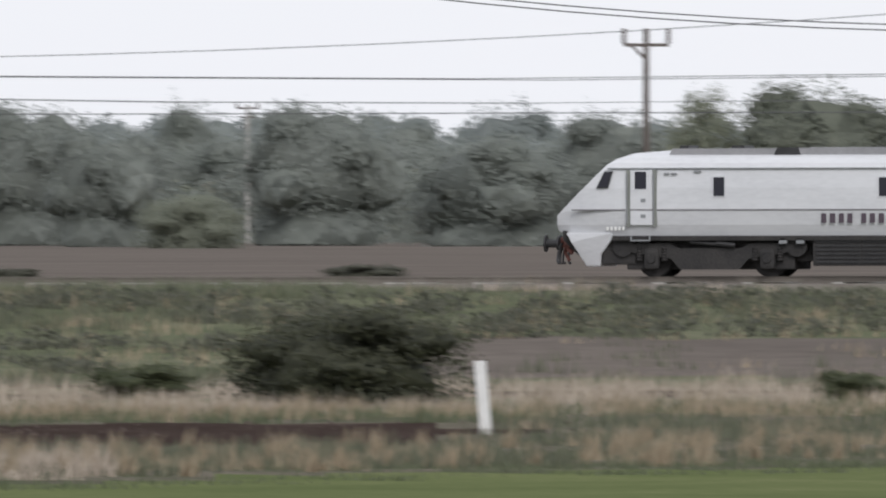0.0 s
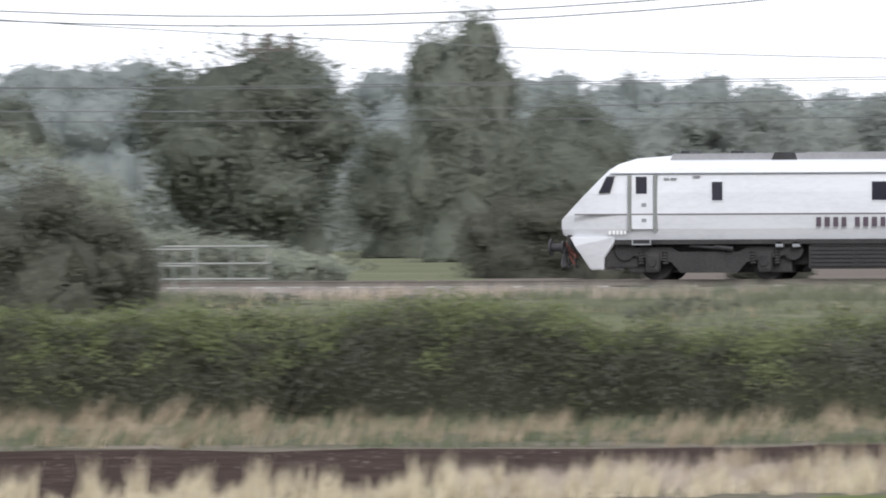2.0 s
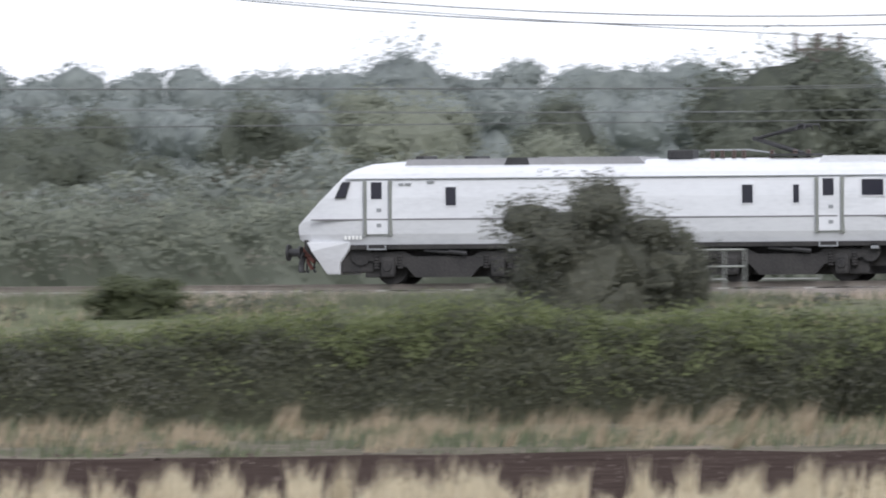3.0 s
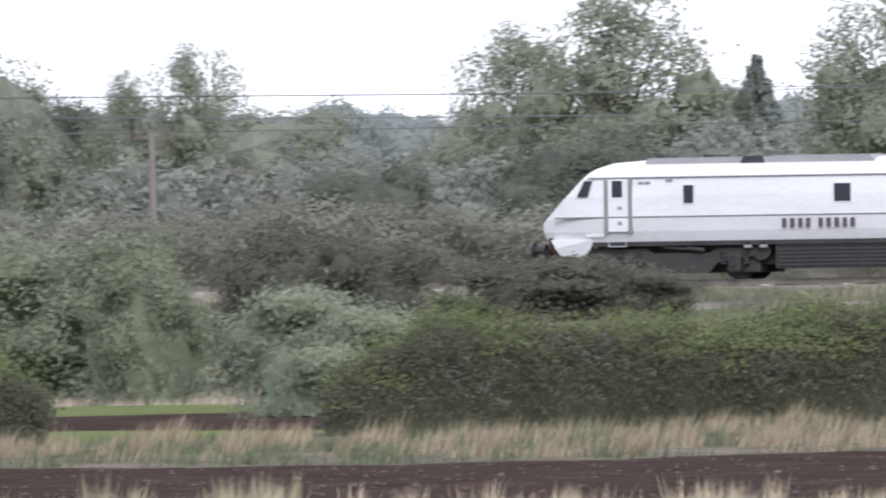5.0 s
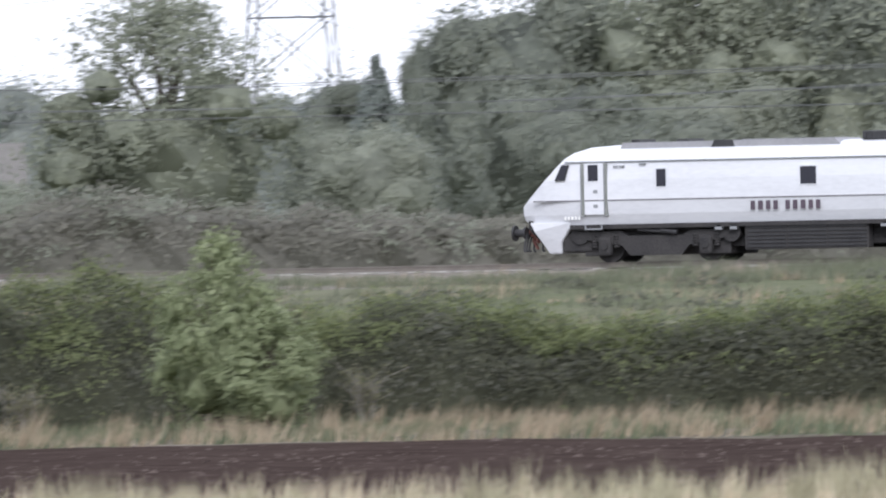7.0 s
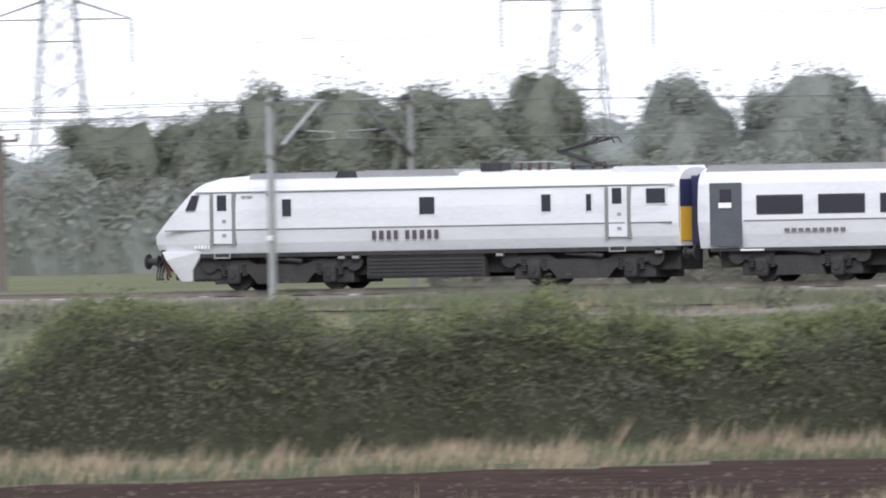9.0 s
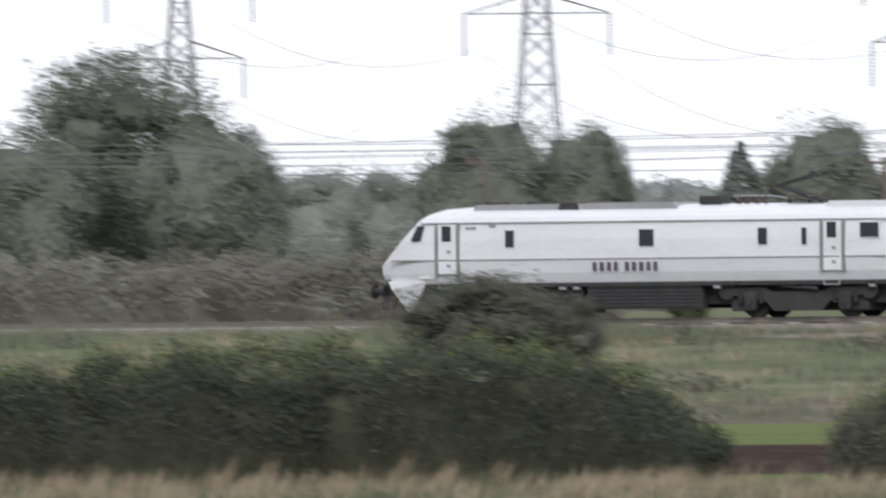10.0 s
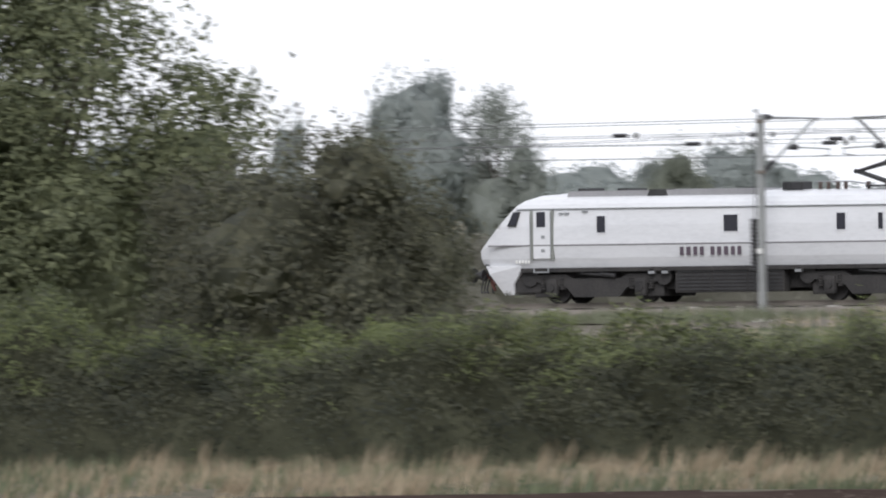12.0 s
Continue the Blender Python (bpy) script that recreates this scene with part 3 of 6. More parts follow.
grass_band("crest_grass", "rough green grass at the edge of the ballast", 9000, (225, 580), lambda a: 750 / math.cos(a / 1000), lambda a: 757.6 / math.cos(a / 1000), 0.40, [CREST_GRASS], 17, width=0.025)


def tussocks(name, label, count, span, near, far, tall, mat, seed, wind, full=46):
    """Single tall tussocks that stand out of the grass, each a fan of blades from one root."""
    rng = np.random.default_rng(seed)
    allv = []
    for i in range(count):
        a = rng.uniform(*span)
        p = spot(a, rng.uniform(near(a), far(a)))
        if noise.noise(Vector((p.x * 0.11, p.y * 0.11, seed))) < rng.uniform(-0.35, 0.1):
            continue
        base = np.array((p.x, p.y, land(p.y) - 0.05)) + np.concatenate([rng.normal(0, 0.07, (full, 2)), np.zeros((full, 1))], 1)
        allv.append(blades(base, tall * rng.uniform(0.55, 1.25), 0.017, rng, 0.13, wind + rng.normal(0, 0.1)))
    tagged(new(name, polys(name, np.concatenate(allv), 3, [mat])), label, "grass", kind="stuff")


tussocks("verge_tussocks", "bleached grass tussocks leaning along the hedge foot", 420, (285, 580), lambda a: along(SOIL_FAR, a) + 4, verge_far, 0.58, VERGE_STRAW, 41, 0.5, 30)
tussocks("front_tussocks", "tall bleached grass tussocks at the edge of the ploughed strip", 700, (290, 582), lambda a: along(FRONT, a) - 5, lambda a: along(FRONT, a) + 8, 0.62, FRONT_STRAW, 42, 0.10)
tussocks("seeding_weeds", "upright yellow-green weeds in seed at the field edge", 300, (396, 462), lambda a: along(FRONT, a) - 3, lambda a: along(FRONT, a) + 6, 0.72, SEED_HEADS, 44, 0.04, 60)
tussocks("headland_tussocks", "yellow dry weeds on the near field edge", 300, (225, 300), lambda a: along(FRONT, a), lambda a: along(FRONT, a) + 45, 0.50, VERGE_STRAW, 43, 0.15)


# ---- hedges ----
def hedge(name, label, span, top, seed, mat=LEAF_HEDGE, dist=None, depth=1.3, leaf=0.082, density=470, shoots=True, ends=(True, True), core=None, scale=0.84, patches=None, wild=1.0):
    """A field hedge along its line: leaves on an uneven, lumpy outside round a twiggy core coloured dark as inner
    shade, paler shoots on top with crest light in their colour.
    """
    rng = np.random.default_rng(seed)
    patches = patches or (LEAF_LIT_SHOOT, LEAF_BROWN)
    dist = dist or (lambda a: along(HEDGE, a) + 1.5)
    length = (span[1] - span[0]) / 1000 * dist(sum(span) / 2)
    root = thing(name, (0, 0, 0), label, "hedge")

    def outside(a, s):
        """Point of the outside at azimuth a; s runs from the foot of the front (0) over the top to the back (1)."""
        reach = length * (a - span[0]) / (span[1] - span[0])
        end = min(1.0, 0.35 + 0.42 * math.sqrt(max(0, reach)) if ends[0] else 1.0, 0.35 + 0.42 * math.sqrt(max(0, length - reach)) if ends[1] else 1.0)
        c = spot(a, dist(a))
        out = spot(a, -1.0)
        ang = math.pi * s
        big = noise.noise(Vector((c.x * 0.16, c.y * 0.16, seed + s))) * 0.30 * wild
        lump = noise.noise(Vector((c.x * 0.8, c.y * 0.8, seed + s * 4))) * 0.38 * wild + noise.noise(Vector((c.x * 2.3, c.y * 2.3, seed + s * 9))) * 0.18
        k = (1 + big + lump) * end
        h = top(a) * scale
        cs, sn = math.cos(ang), math.sin(ang)
        w = depth * (abs(cs) ** 0.55) * (1 if cs > 0 else -1) * k
        z = h * (max(0.0, sn) ** 0.5) * (1 + (big + lump * 0.7) * 0.8) * end
        return c + out * w + Vector((0, 0, land(c.y) + z))

    n = int(length * (top(sum(span) / 2) + depth * 1.6) * density)
    pts, out_way, tops = np.empty((n, 3)), np.empty((n, 3)), []
    for i in range(n):
        a = rng.uniform(*span)
        s = rng.uniform(0, 0.78) if rng.random() < 0.9 else rng.uniform(0.78, 1)
        p = outside(a, s)
        q = p + Vector(rng.normal(0, 0.15, 3))
        pts[i] = q
        c = spot(a, dist(a))
        out_way[i] = p - Vector((c.x, c.y, land(c.y) + top(a) * 0.35))
        # shoots thicken upwards: young growth, and crest light painted by their colour
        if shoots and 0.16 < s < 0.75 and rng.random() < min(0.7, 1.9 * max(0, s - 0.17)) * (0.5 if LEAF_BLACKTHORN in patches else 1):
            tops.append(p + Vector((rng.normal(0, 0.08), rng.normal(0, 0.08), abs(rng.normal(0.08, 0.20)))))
    out_way, pts = out_way[pts[:, 2] > 0.02], pts[pts[:, 2] > 0.02]
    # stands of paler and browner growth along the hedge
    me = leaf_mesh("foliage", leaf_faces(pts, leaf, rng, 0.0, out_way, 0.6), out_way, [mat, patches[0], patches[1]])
    kinds = np.zeros(len(pts), np.int32)
    high = top(sum(span) / 2)
    for i, q in enumerate(pts):
        v = noise.noise(Vector((q[0] * 0.28, q[1] * 0.28, q[2] * 0.5 + seed))) * 0.55 + noise.noise(Vector((q[0] * 1.2, q[1] * 1.2, q[2] * 2.0 + seed))) * 0.5
        # height term puts crest light into the leaf kinds, paler higher up
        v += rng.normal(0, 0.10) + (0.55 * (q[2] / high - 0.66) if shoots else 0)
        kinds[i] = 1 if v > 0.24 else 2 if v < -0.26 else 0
    me.polygons.foreach_set("material_index", kinds)
    fol = new("foliage", me)
    fol.parent = root
    # closed core; its default colour holds the shade inside the hedge
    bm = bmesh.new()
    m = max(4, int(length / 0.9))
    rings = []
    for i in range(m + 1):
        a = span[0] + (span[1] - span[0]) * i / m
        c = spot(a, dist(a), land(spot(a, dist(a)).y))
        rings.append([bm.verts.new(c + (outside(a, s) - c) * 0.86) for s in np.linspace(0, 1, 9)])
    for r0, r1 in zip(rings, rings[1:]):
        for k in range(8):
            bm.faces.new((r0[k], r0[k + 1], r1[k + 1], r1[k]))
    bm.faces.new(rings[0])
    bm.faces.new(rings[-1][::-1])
    part("twig_core", bm, core or TWIG_SHADE, root)
    if tops:
        sh = new("shoot_growth", polys("shoot_growth", leaf_faces(np.array([tuple(t) for t in tops]), leaf * 0.9, rng), 3, [LEAF_LIT_SHOOT]))
        sh.parent = root
    return root


# dark twig colour that stands in for shade between the leaves
TWIG_SHADE = noisy("shaded_twigs", [(0.3, (0.042, 0.045, 0.031)), (0.7, (0.076, 0.078, 0.053))], 1.5, 9, 0.95)
hedge("field_hedge", "dense dark green hawthorn hedge, paler shoots and painted light on top", (260.6, 330), lambda a: along([(258, 1.8), (268, 2.1), (285, 2.35), (330, 2.55)], a), 11, ends=(True, False))
hedge("field_hedge", "dense dark green hawthorn hedge, paler shoots and painted light on top", (330, 394.9), lambda a: along([(330, 2.55), (350, 2.5), (378, 2.3), (396, 2.15)], a), 12, ends=(False, True))
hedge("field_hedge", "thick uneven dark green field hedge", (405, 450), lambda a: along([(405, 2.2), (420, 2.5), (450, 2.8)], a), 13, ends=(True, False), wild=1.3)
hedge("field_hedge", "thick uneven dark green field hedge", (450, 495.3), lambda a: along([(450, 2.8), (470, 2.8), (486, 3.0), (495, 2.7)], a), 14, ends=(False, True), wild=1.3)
hedge("field_hedge", "tall overgrown dark green field hedge", (499.3, 540), lambda a: along([(499, 2.4), (508, 2.8), (520, 2.8), (540, 3.1)], a), 15, LEAF_BLACKTHORN, ends=(True, False), wild=1.5, patches=(LEAF_HEDGE, LEAF_BLACKTHORN))
hedge("field_hedge", "tall overgrown dark green field hedge", (540, 582), lambda a: along([(540, 3.1), (556, 3.4), (582, 3.3)], a), 16, LEAF_HEDGE, ends=(False, False), wild=1.9, patches=(LEAF_LIT_SHOOT, LEAF_BLACKTHORN))

# scrub behind the railway
LEAF_SCRUB = leafy("scrub_leaves", (0.162, 0.157, 0.129), (0.245, 0.238, 0.192))


def scrub(span, north, heights, seed, mat, label="low brown-green scrub beside the railway", name="trackside_scrub", leaf=0.135, density=125):
    hedge(name, label, span, lambda a: along(heights, a), seed, mat, (lambda a: north / math.cos(a / 1000)) if north < 900 else (lambda a: north), 1.8, leaf, density, False, core=mat, scale=0.95, patches=(LEAF_PALE_HAZE, LEAF_SCRUB), wild=1.5)


scrub((309, 372), 800, [(309, 0.8), (325, 2.4), (340, 2.6), (372, 2.4)], 21, LEAF_OAK_HAZE)
scrub((372, 436), 800, [(372, 2.4), (400, 2.0), (436, 1.6)], 22, LEAF_SCRUB)
scrub((436, 478), 800, [(436, 1.6), (455, 2.1), (478, 1.4)], 23, LEAF_SCRUB)
scrub((503, 582), 805, [(503, 1.8), (515, 2.1), (530, 2.3), (545, 2.6), (582, 2.4)], 24, LEAF_SCRUB, "dark green scrub beside the railway")
# most far edges below wear the leaf colour with haze in it
scrub((225, 259), 1590, [(225, 3.2), (240, 3.6), (259, 3.2)], 25, LEAF_MIST, "green edge of a far wood, haze in its leaf colour", "wood_edge", 0.25, 42)
scrub((259, 277), 1552, [(259, 1.5), (268, 1.3), (277, 2.0)], 26, LEAF_OAK_HAZE, "low hedge at the far side of a field", "field_boundary_hedge", 0.30, 28)
scrub((277, 312), 1480, [(277, 3.0), (290, 3.6), (312, 3.8)], 27, LEAF_MIST, "green edge of a far wood, haze in its leaf colour", "wood_edge", 0.25, 42)
scrub((312, 372), 1150, [(312, 3.4), (330, 4.0), (372, 4.2)], 28, LEAF_MIST, "green edge of a far wood, haze in its leaf colour", "wood_edge", 0.24, 42)
scrub((372, 446), 1020, [(372, 4.0), (400, 4.6), (430, 4.8), (446, 4.0)], 29, LEAF_MIST, "green edge of a wood, haze in its leaf colour", "wood_edge", 0.24, 42)
scrub((446, 512), 1280, [(446, 4.6), (470, 4.8), (512, 4.2)], 30, LEAF_MIST, "green edge of a far wood, haze in its leaf colour", "wood_edge", 0.24, 42)
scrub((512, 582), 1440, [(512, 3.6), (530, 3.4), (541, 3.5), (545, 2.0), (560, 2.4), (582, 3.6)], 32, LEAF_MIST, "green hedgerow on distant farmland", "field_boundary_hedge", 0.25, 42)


def brambles():
    """Low tangled patches on the railway bank."""
    rng = np.random.default_rng(77)
    pts = []
    for i in range(760):
        a = rng.uniform(225, 580) if i < 520 else rng.uniform(225, 275)
        y = rng.uniform(696, 750)
        d = y / math.cos(a / 1000)
        p = spot(a, d, land(y))
        if a < 247 and y < 722:
            continue
        if noise.noise(Vector((p.x * 0.06, p.y * 0.08, 4))) < (-0.12 if a < 275 else 0.02 if a < 470 else 0.2):
            continue
        w = rng.uniform(0.5, 1.6)
        pts.append(blob_points(rng, int(90 * w), (p.x, p.y, p.z + 0.12), (w, w * 0.9, rng.uniform(0.2, 0.5)), 0.5))
    P = np.concatenate(pts)
    P = P[P[:, 2] > 0.05]
    tagged(new("bank_brambles", polys("bank_brambles", leaf_faces(P, 0.17, rng), 3, [LEAF_BROWN])), "low dull bramble tangles on the railway bank", "brambles", kind="stuff")


brambles()


def bare_bush(az, d, tall, seed):
    """Dead pale stems that fork upwards out of the hedge foot."""
    rng = np.random.default_rng(seed)
    b = thing("bare_elder", spot(az, d, 0), "thin pale-stemmed elder with sparse yellowing leaves before the hedge", "bush", "bare elders")
    sprays = []
    for i in range(9):
        bm = bmesh.new()
        lean = rng.normal(0, 0.22, 2)
        p = Vector((rng.normal(0, 0.15), rng.normal(0, 0.1), -0.1))
        q = p + Vector((lean[0] * tall * 0.6, lean[1] * 0.4, tall * rng.uniform(0.45, 0.65)))
        tube(bm, [p, p.lerp(q, 0.5) + Vector((rng.normal(0, 0.06), 0, 0)), q], 0.015, 5)
        stem = part("stem", bm, PALE_BARK, b)
        for k in range(5):
            bm = bmesh.new()
            s0 = p.lerp(q, rng.uniform(0.4, 1.0))
            e = s0 + Vector((rng.normal(0, 0.28), rng.normal(0, 0.15), tall * rng.uniform(0.12, 0.4)))
            tube(bm, [s0, s0.lerp(e, 0.5) + Vector((rng.normal(0, 0.05), 0, 0.02)), e], 0.007, 4)
            part("twig", bm, PALE_BARK, stem)
            sprays.append(np.array([tuple(s0.lerp(e, f)) for f in rng.uniform(0.2, 1.05, 9)]) + rng.normal(0, 0.05, (9, 3)))
    leaves = new("leaf_sprays", polys("leaf_sprays", leaf_faces(np.concatenate(sprays), 0.075, rng), 3, [LEAF_WEED]))
    leaves.parent = b


PALE_BARK = noisy("pale_dead_bark", [(0.3, (0.17, 0.16, 0.14)), (0.7, (0.29, 0.275, 0.24))], 2, 14, 0.95)
for k, (az, tall) in enumerate(((271.9, 1.9), (268.4, 2.0), (266.9, 1.9), (280.4, 1.0), (445.0, 1.6), (450.6, 1.7), (457.6, 1.3))):
    bare_bush(az, along(HEDGE, az) - 0.6, tall, 300 + k)


# ---- trees ----
def unit_ball(level):
    ball = bmesh.new()
    bmesh.ops.create_icosphere(ball, subdivisions=level, radius=1.0)
    faces = np.array([[tuple(v.co) for v in f.verts] for f in ball.faces]).reshape(-1, 3)
    ball.free()
    return faces


BALL = unit_ball(2)


def swell(ways, seed, rough):
    """How far a crown bulges in each direction: limbs, boughs and twigs as three sizes of unevenness."""
    at = Vector((seed * 3.1, seed * 1.7, seed * 0.9))
    shoulders = 1 + 0.28 * ways[:, 2] ** 2 * (1 - ways[:, 2] ** 2)
    return shoulders * np.array([1 + rough * (0.26 * noise.noise(Vector(q) * 1.5 + at) + 0.17 * noise.noise(Vector(q) * 3.4 + at) + 0.13 * noise.noise(Vector(q) * 8.0 + at)) for q in ways])


def make_tree(name, label, category, kind, seed, mat, wide=6.0, tall=8.0, n=16000, leaf=0.14, airy=1.0):
    """A trunk with limbs and an uneven crown of many leaf sprays, thick inside and ragged outside, with gaps where it is open."""
    rng = np.random.default_rng(seed)
    root = thing(name, (0, 0, 0), label, category)
    bm = bmesh.new()
    pts, ways, inner, inner_ways = [], [], [], []
    strut(bm, (0, 0, -0.2), (0.05, 0.05, tall * 0.45), wide * 0.045, 8, wide * 0.028)

    def bough(c, radii, count, inside, thick=0.30, rough=1.0, holes=0.0):
        """A mass of leaves round one centre: a ragged outer shell, over a solid inside if it is dense."""
        own = rng.uniform(0, 40)
        u = rng.normal(size=(count, 3))
        u /= np.linalg.norm(u, axis=1)[:, None]
        f = swell(u, own, rough)
        depth = 1.04 - thick * rng.random(count) ** 1.6
        stray = rng.random(count) < (0.10 if kind == "bush" else 0.03 if kind == "round" else 0.0)
        depth[stray] += rng.uniform(0.02, 0.22 if kind == "bush" else 0.05, stray.sum())
        q = np.array(c) + u * np.array(radii) * (f * depth)[:, None]
        if holes:
            k = np.array([noise.noise(Vector(p) * (4.2 / wide) + Vector((own, 0, 0))) + 0.6 * noise.noise(Vector(p) * (11 / wide)) for p in q])
            u, q = u[k > holes - 0.45], q[k > holes - 0.45]
        pts.append(q)
        ways.append(u / np.array(radii) * max(radii))
        if inside:
            g = swell(BALL, own, rough)
            inner.append(np.array(c) + BALL * np.array(radii) * (g * inside)[:, None])
            inner_ways.append(BALL / np.array(radii) * max(radii))

    if kind == "conifer":
        strut(bm, (0, 0, tall * 0.4), (0, 0, tall * 0.98), wide * 0.03, 6, 0.02)
        for i in range(16):
            z = tall * (0.08 + 0.9 * i / 15)
            r = wide * 0.5 * (1 - i / 15) ** 0.8 + 0.12
            for k in range(5):
                a = rng.uniform(0, math.tau)
                bough((math.cos(a) * r * 0.7, math.sin(a) * r * 0.7, z - 0.15), (r * 0.46, r * 0.46, tall * 0.045), n // 80, 0.7, 0.5)
    elif kind == "loose":
        bough((0, 0, tall * 0.34), (wide * 0.44, wide * 0.44, tall * 0.30), n // 4, 0.74, 0.4, 1.25, 0.15)
        for i in range(18):
            u = i / 17
            a = i * 2.4 + rng.uniform(-0.5, 0.5)
            z = tall * (0.36 + 0.58 * u)
            rad = wide * (0.38 * (1 - u ** 2.6) + 0.05) * rng.uniform(0.65, 1.1)
            r = wide * rng.uniform(0.16, 0.25) * (1.1 - 0.25 * u)
            c = Vector((math.cos(a) * rad, math.sin(a) * rad, min(z, tall - r * 0.75)))
            strut(bm, (0, 0, min(c.z * 0.6, tall * 0.45)), c, wide * 0.012, 5, 0.02)
            bough(c, (r, r, r * 0.85), n // 16, 0.46 if u < (0.5 if airy >= 1 else 0.72) else 0, 0.62 if airy >= 1 else 0.46, 1.5 if airy >= 1 else 1.25, (0.22 + 0.14 * u) * airy)
    else:
        low = kind == "bush"
        bough((*rng.normal(0, wide * 0.02, 2), tall * (0.24 if low else 0.50)), (wide * 0.43, wide * 0.43, tall * (0.64 if low else 0.44)), n // 3, 0.74 if low else 0.82, 0.42 if low else 0.36, 1.5 if low else 1.25)
        bough((0, 0, tall * 0.02), (wide * 0.44, wide * 0.44, tall * 0.38), n // 6, 0.76)
        for i in range(7):
            a = i * 2.4 + rng.uniform(-0.6, 0.6)
            u = (i + 0.5) / 7
            r = wide * rng.uniform(0.17, 0.27) * (1.12 - 0.35 * u)
            h = r * rng.uniform(0.75, 1.0) * min(1.0, tall / wide * 1.1)
            out = wide * 0.30 * (1.05 - 0.30 * u ** 2)
            c = Vector((math.cos(a) * out, math.sin(a) * out, min(tall * (0.28 + 0.56 * u), tall - h * 0.95)))
            strut(bm, (0, 0, min(c.z * 0.6, tall * 0.45)), c, wide * 0.016, 5, 0.03)
            bough(c, (r, r, h), n // 11, 0.62 if low else 0.75, 0.5 if low else 0.42, 1.9 if low else 1.4)
    part("trunk", bm, BARK, root)
    P, W = np.concatenate(pts), np.concatenate(ways)
    W = W + (P - np.array((0, 0, tall * 0.4))) / wide * 1.2
    keep = P[:, 2] > 0.03
    P, W = P[keep], W[keep]
    solid = None
    if inner:
        q, w = np.concatenate(inner), np.concatenate(inner_ways)
        q[:, 2] = np.clip(q[:, 2], 0.02, tall)
        w = w / (np.linalg.norm(w, axis=1)[:, None] + 1e-9)
        solid = (q, w + np.repeat(rng.normal(0, 0.32, (len(w) // 3, 3)), 3, axis=0))
    leaves = leaf_faces(P, leaf, rng, 0.2, W, 0.9 if kind == "conifer" else 0.7)
    crown = new("crown", leaf_mesh("crown", leaves, W, [mat], solid))
    crown.parent = root
    return root, wide, tall


def plant(protos, rows, seed, distant=None, spread=1.2):
    rng = np.random.default_rng(seed)
    for i in range(0, len(rows), 4):
        a, d, w, h = rows[i:i + 4]
        # farther trees get leaf colours with more haze painted in
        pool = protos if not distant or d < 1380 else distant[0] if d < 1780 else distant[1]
        # one of the patterns whose build is nearest to the plant's own
        fit = lambda m: abs(math.log(m[2] / m[1] * w * spread / h))
        best = min(fit(m) for m in pool)
        near = [m for m in pool if fit(m) < best + 0.2]
        root, wide, tall = near[int(rng.integers(len(near)))]
        p = spot(a, d)
        turn = rng.uniform(0, 360)
        broad = w / wide * spread * (1.15 if distant and d >= 1380 else 1.0)
        m = Matrix.LocRotScale((p.x, p.y, land(p.y) - 0.05), Euler((0, 0, radians(turn))), (broad, broad, h / tall * 1.05))
        copy_thing(root, m)


def discard(protos):
    """Takes the patterns away once their copies stand."""
    for root, _, _ in protos:
        for o in [*root.children_recursive, root]:
            bpy.data.objects.remove(o)



SHAPES = ((9, 6.2), (8.4, 7.2), (7, 8), (7, 9.5))
OAKS = [make_tree("tree", "full-leaved green tree in a far hedgerow", "tree", "round", 31 + i, LEAF_OAK_HAZE, *SHAPES[i % 4], 18000, 0.15) for i in range(6)]
PALES = [make_tree("tree", "full-leaved green tree, haze-paled leaf colour", "tree", "round", 41 + i, LEAF_PALE_HAZE, *SHAPES[i + 1], 18000, 0.15) for i in range(2)]
DEEP = [make_tree("tree", "dark green full-leaved tree standing alone", "tree", "round", 131 + i, LEAF_DEEP, *SHAPES[i], 18000, 0.15) for i in range(4)]
LONE = [make_tree("tree", "large dark green tree with a dense rounded crown", "tree", "loose", 151, LEAF_DEEP, 8.5, 9, n=32000, leaf=0.125, airy=0.5)]
LOOSE = [make_tree("tree", "open-crowned tree with sky showing through its leaves", "tree", "loose", 51 + i, LEAF_OLIVE_HAZE, 7, 9, n=20000, leaf=0.14, airy=1.25) for i in range(3)]
SHRUBS = [make_tree("bush", "rounded green bush at the edge of a wood", "bush", "bush", 61 + i, LEAF_PALE_HAZE, 6, 4, 14000, 0.13) for i in range(3)]
# MISTY and RIDGE carry the haze of distance in their leaf colour
MISTY = [make_tree("tree", "distant leafy tree, bluish from haze in its colour", "tree", "round", 45 + i, LEAF_MIST, *SHAPES[i], n=11000, leaf=0.175) for i in range(4)]
RIDGE = [make_tree("tree", "rounded tree on the distant rise, haze-paled leaf colour", "tree", "round", 145 + i, LEAF_FAR_HAZE, *SHAPES[i + 1], n=9500, leaf=0.19) for i in range(3)]
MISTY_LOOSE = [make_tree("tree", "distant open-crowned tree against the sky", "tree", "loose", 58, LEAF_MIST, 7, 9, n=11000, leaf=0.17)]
FIRS = [make_tree("fir_tree", "pointed conifer standing among broadleaved trees", "tree", "conifer", 71, LEAF_FIR_HAZE, 3.0, 8.0, 9000, 0.15)]
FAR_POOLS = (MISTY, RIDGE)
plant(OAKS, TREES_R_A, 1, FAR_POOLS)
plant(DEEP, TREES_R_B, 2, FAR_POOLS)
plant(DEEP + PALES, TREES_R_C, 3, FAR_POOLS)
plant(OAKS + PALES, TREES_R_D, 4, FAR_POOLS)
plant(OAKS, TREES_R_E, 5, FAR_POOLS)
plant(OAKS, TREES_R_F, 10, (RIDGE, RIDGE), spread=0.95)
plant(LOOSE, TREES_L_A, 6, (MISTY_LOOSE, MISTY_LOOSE))
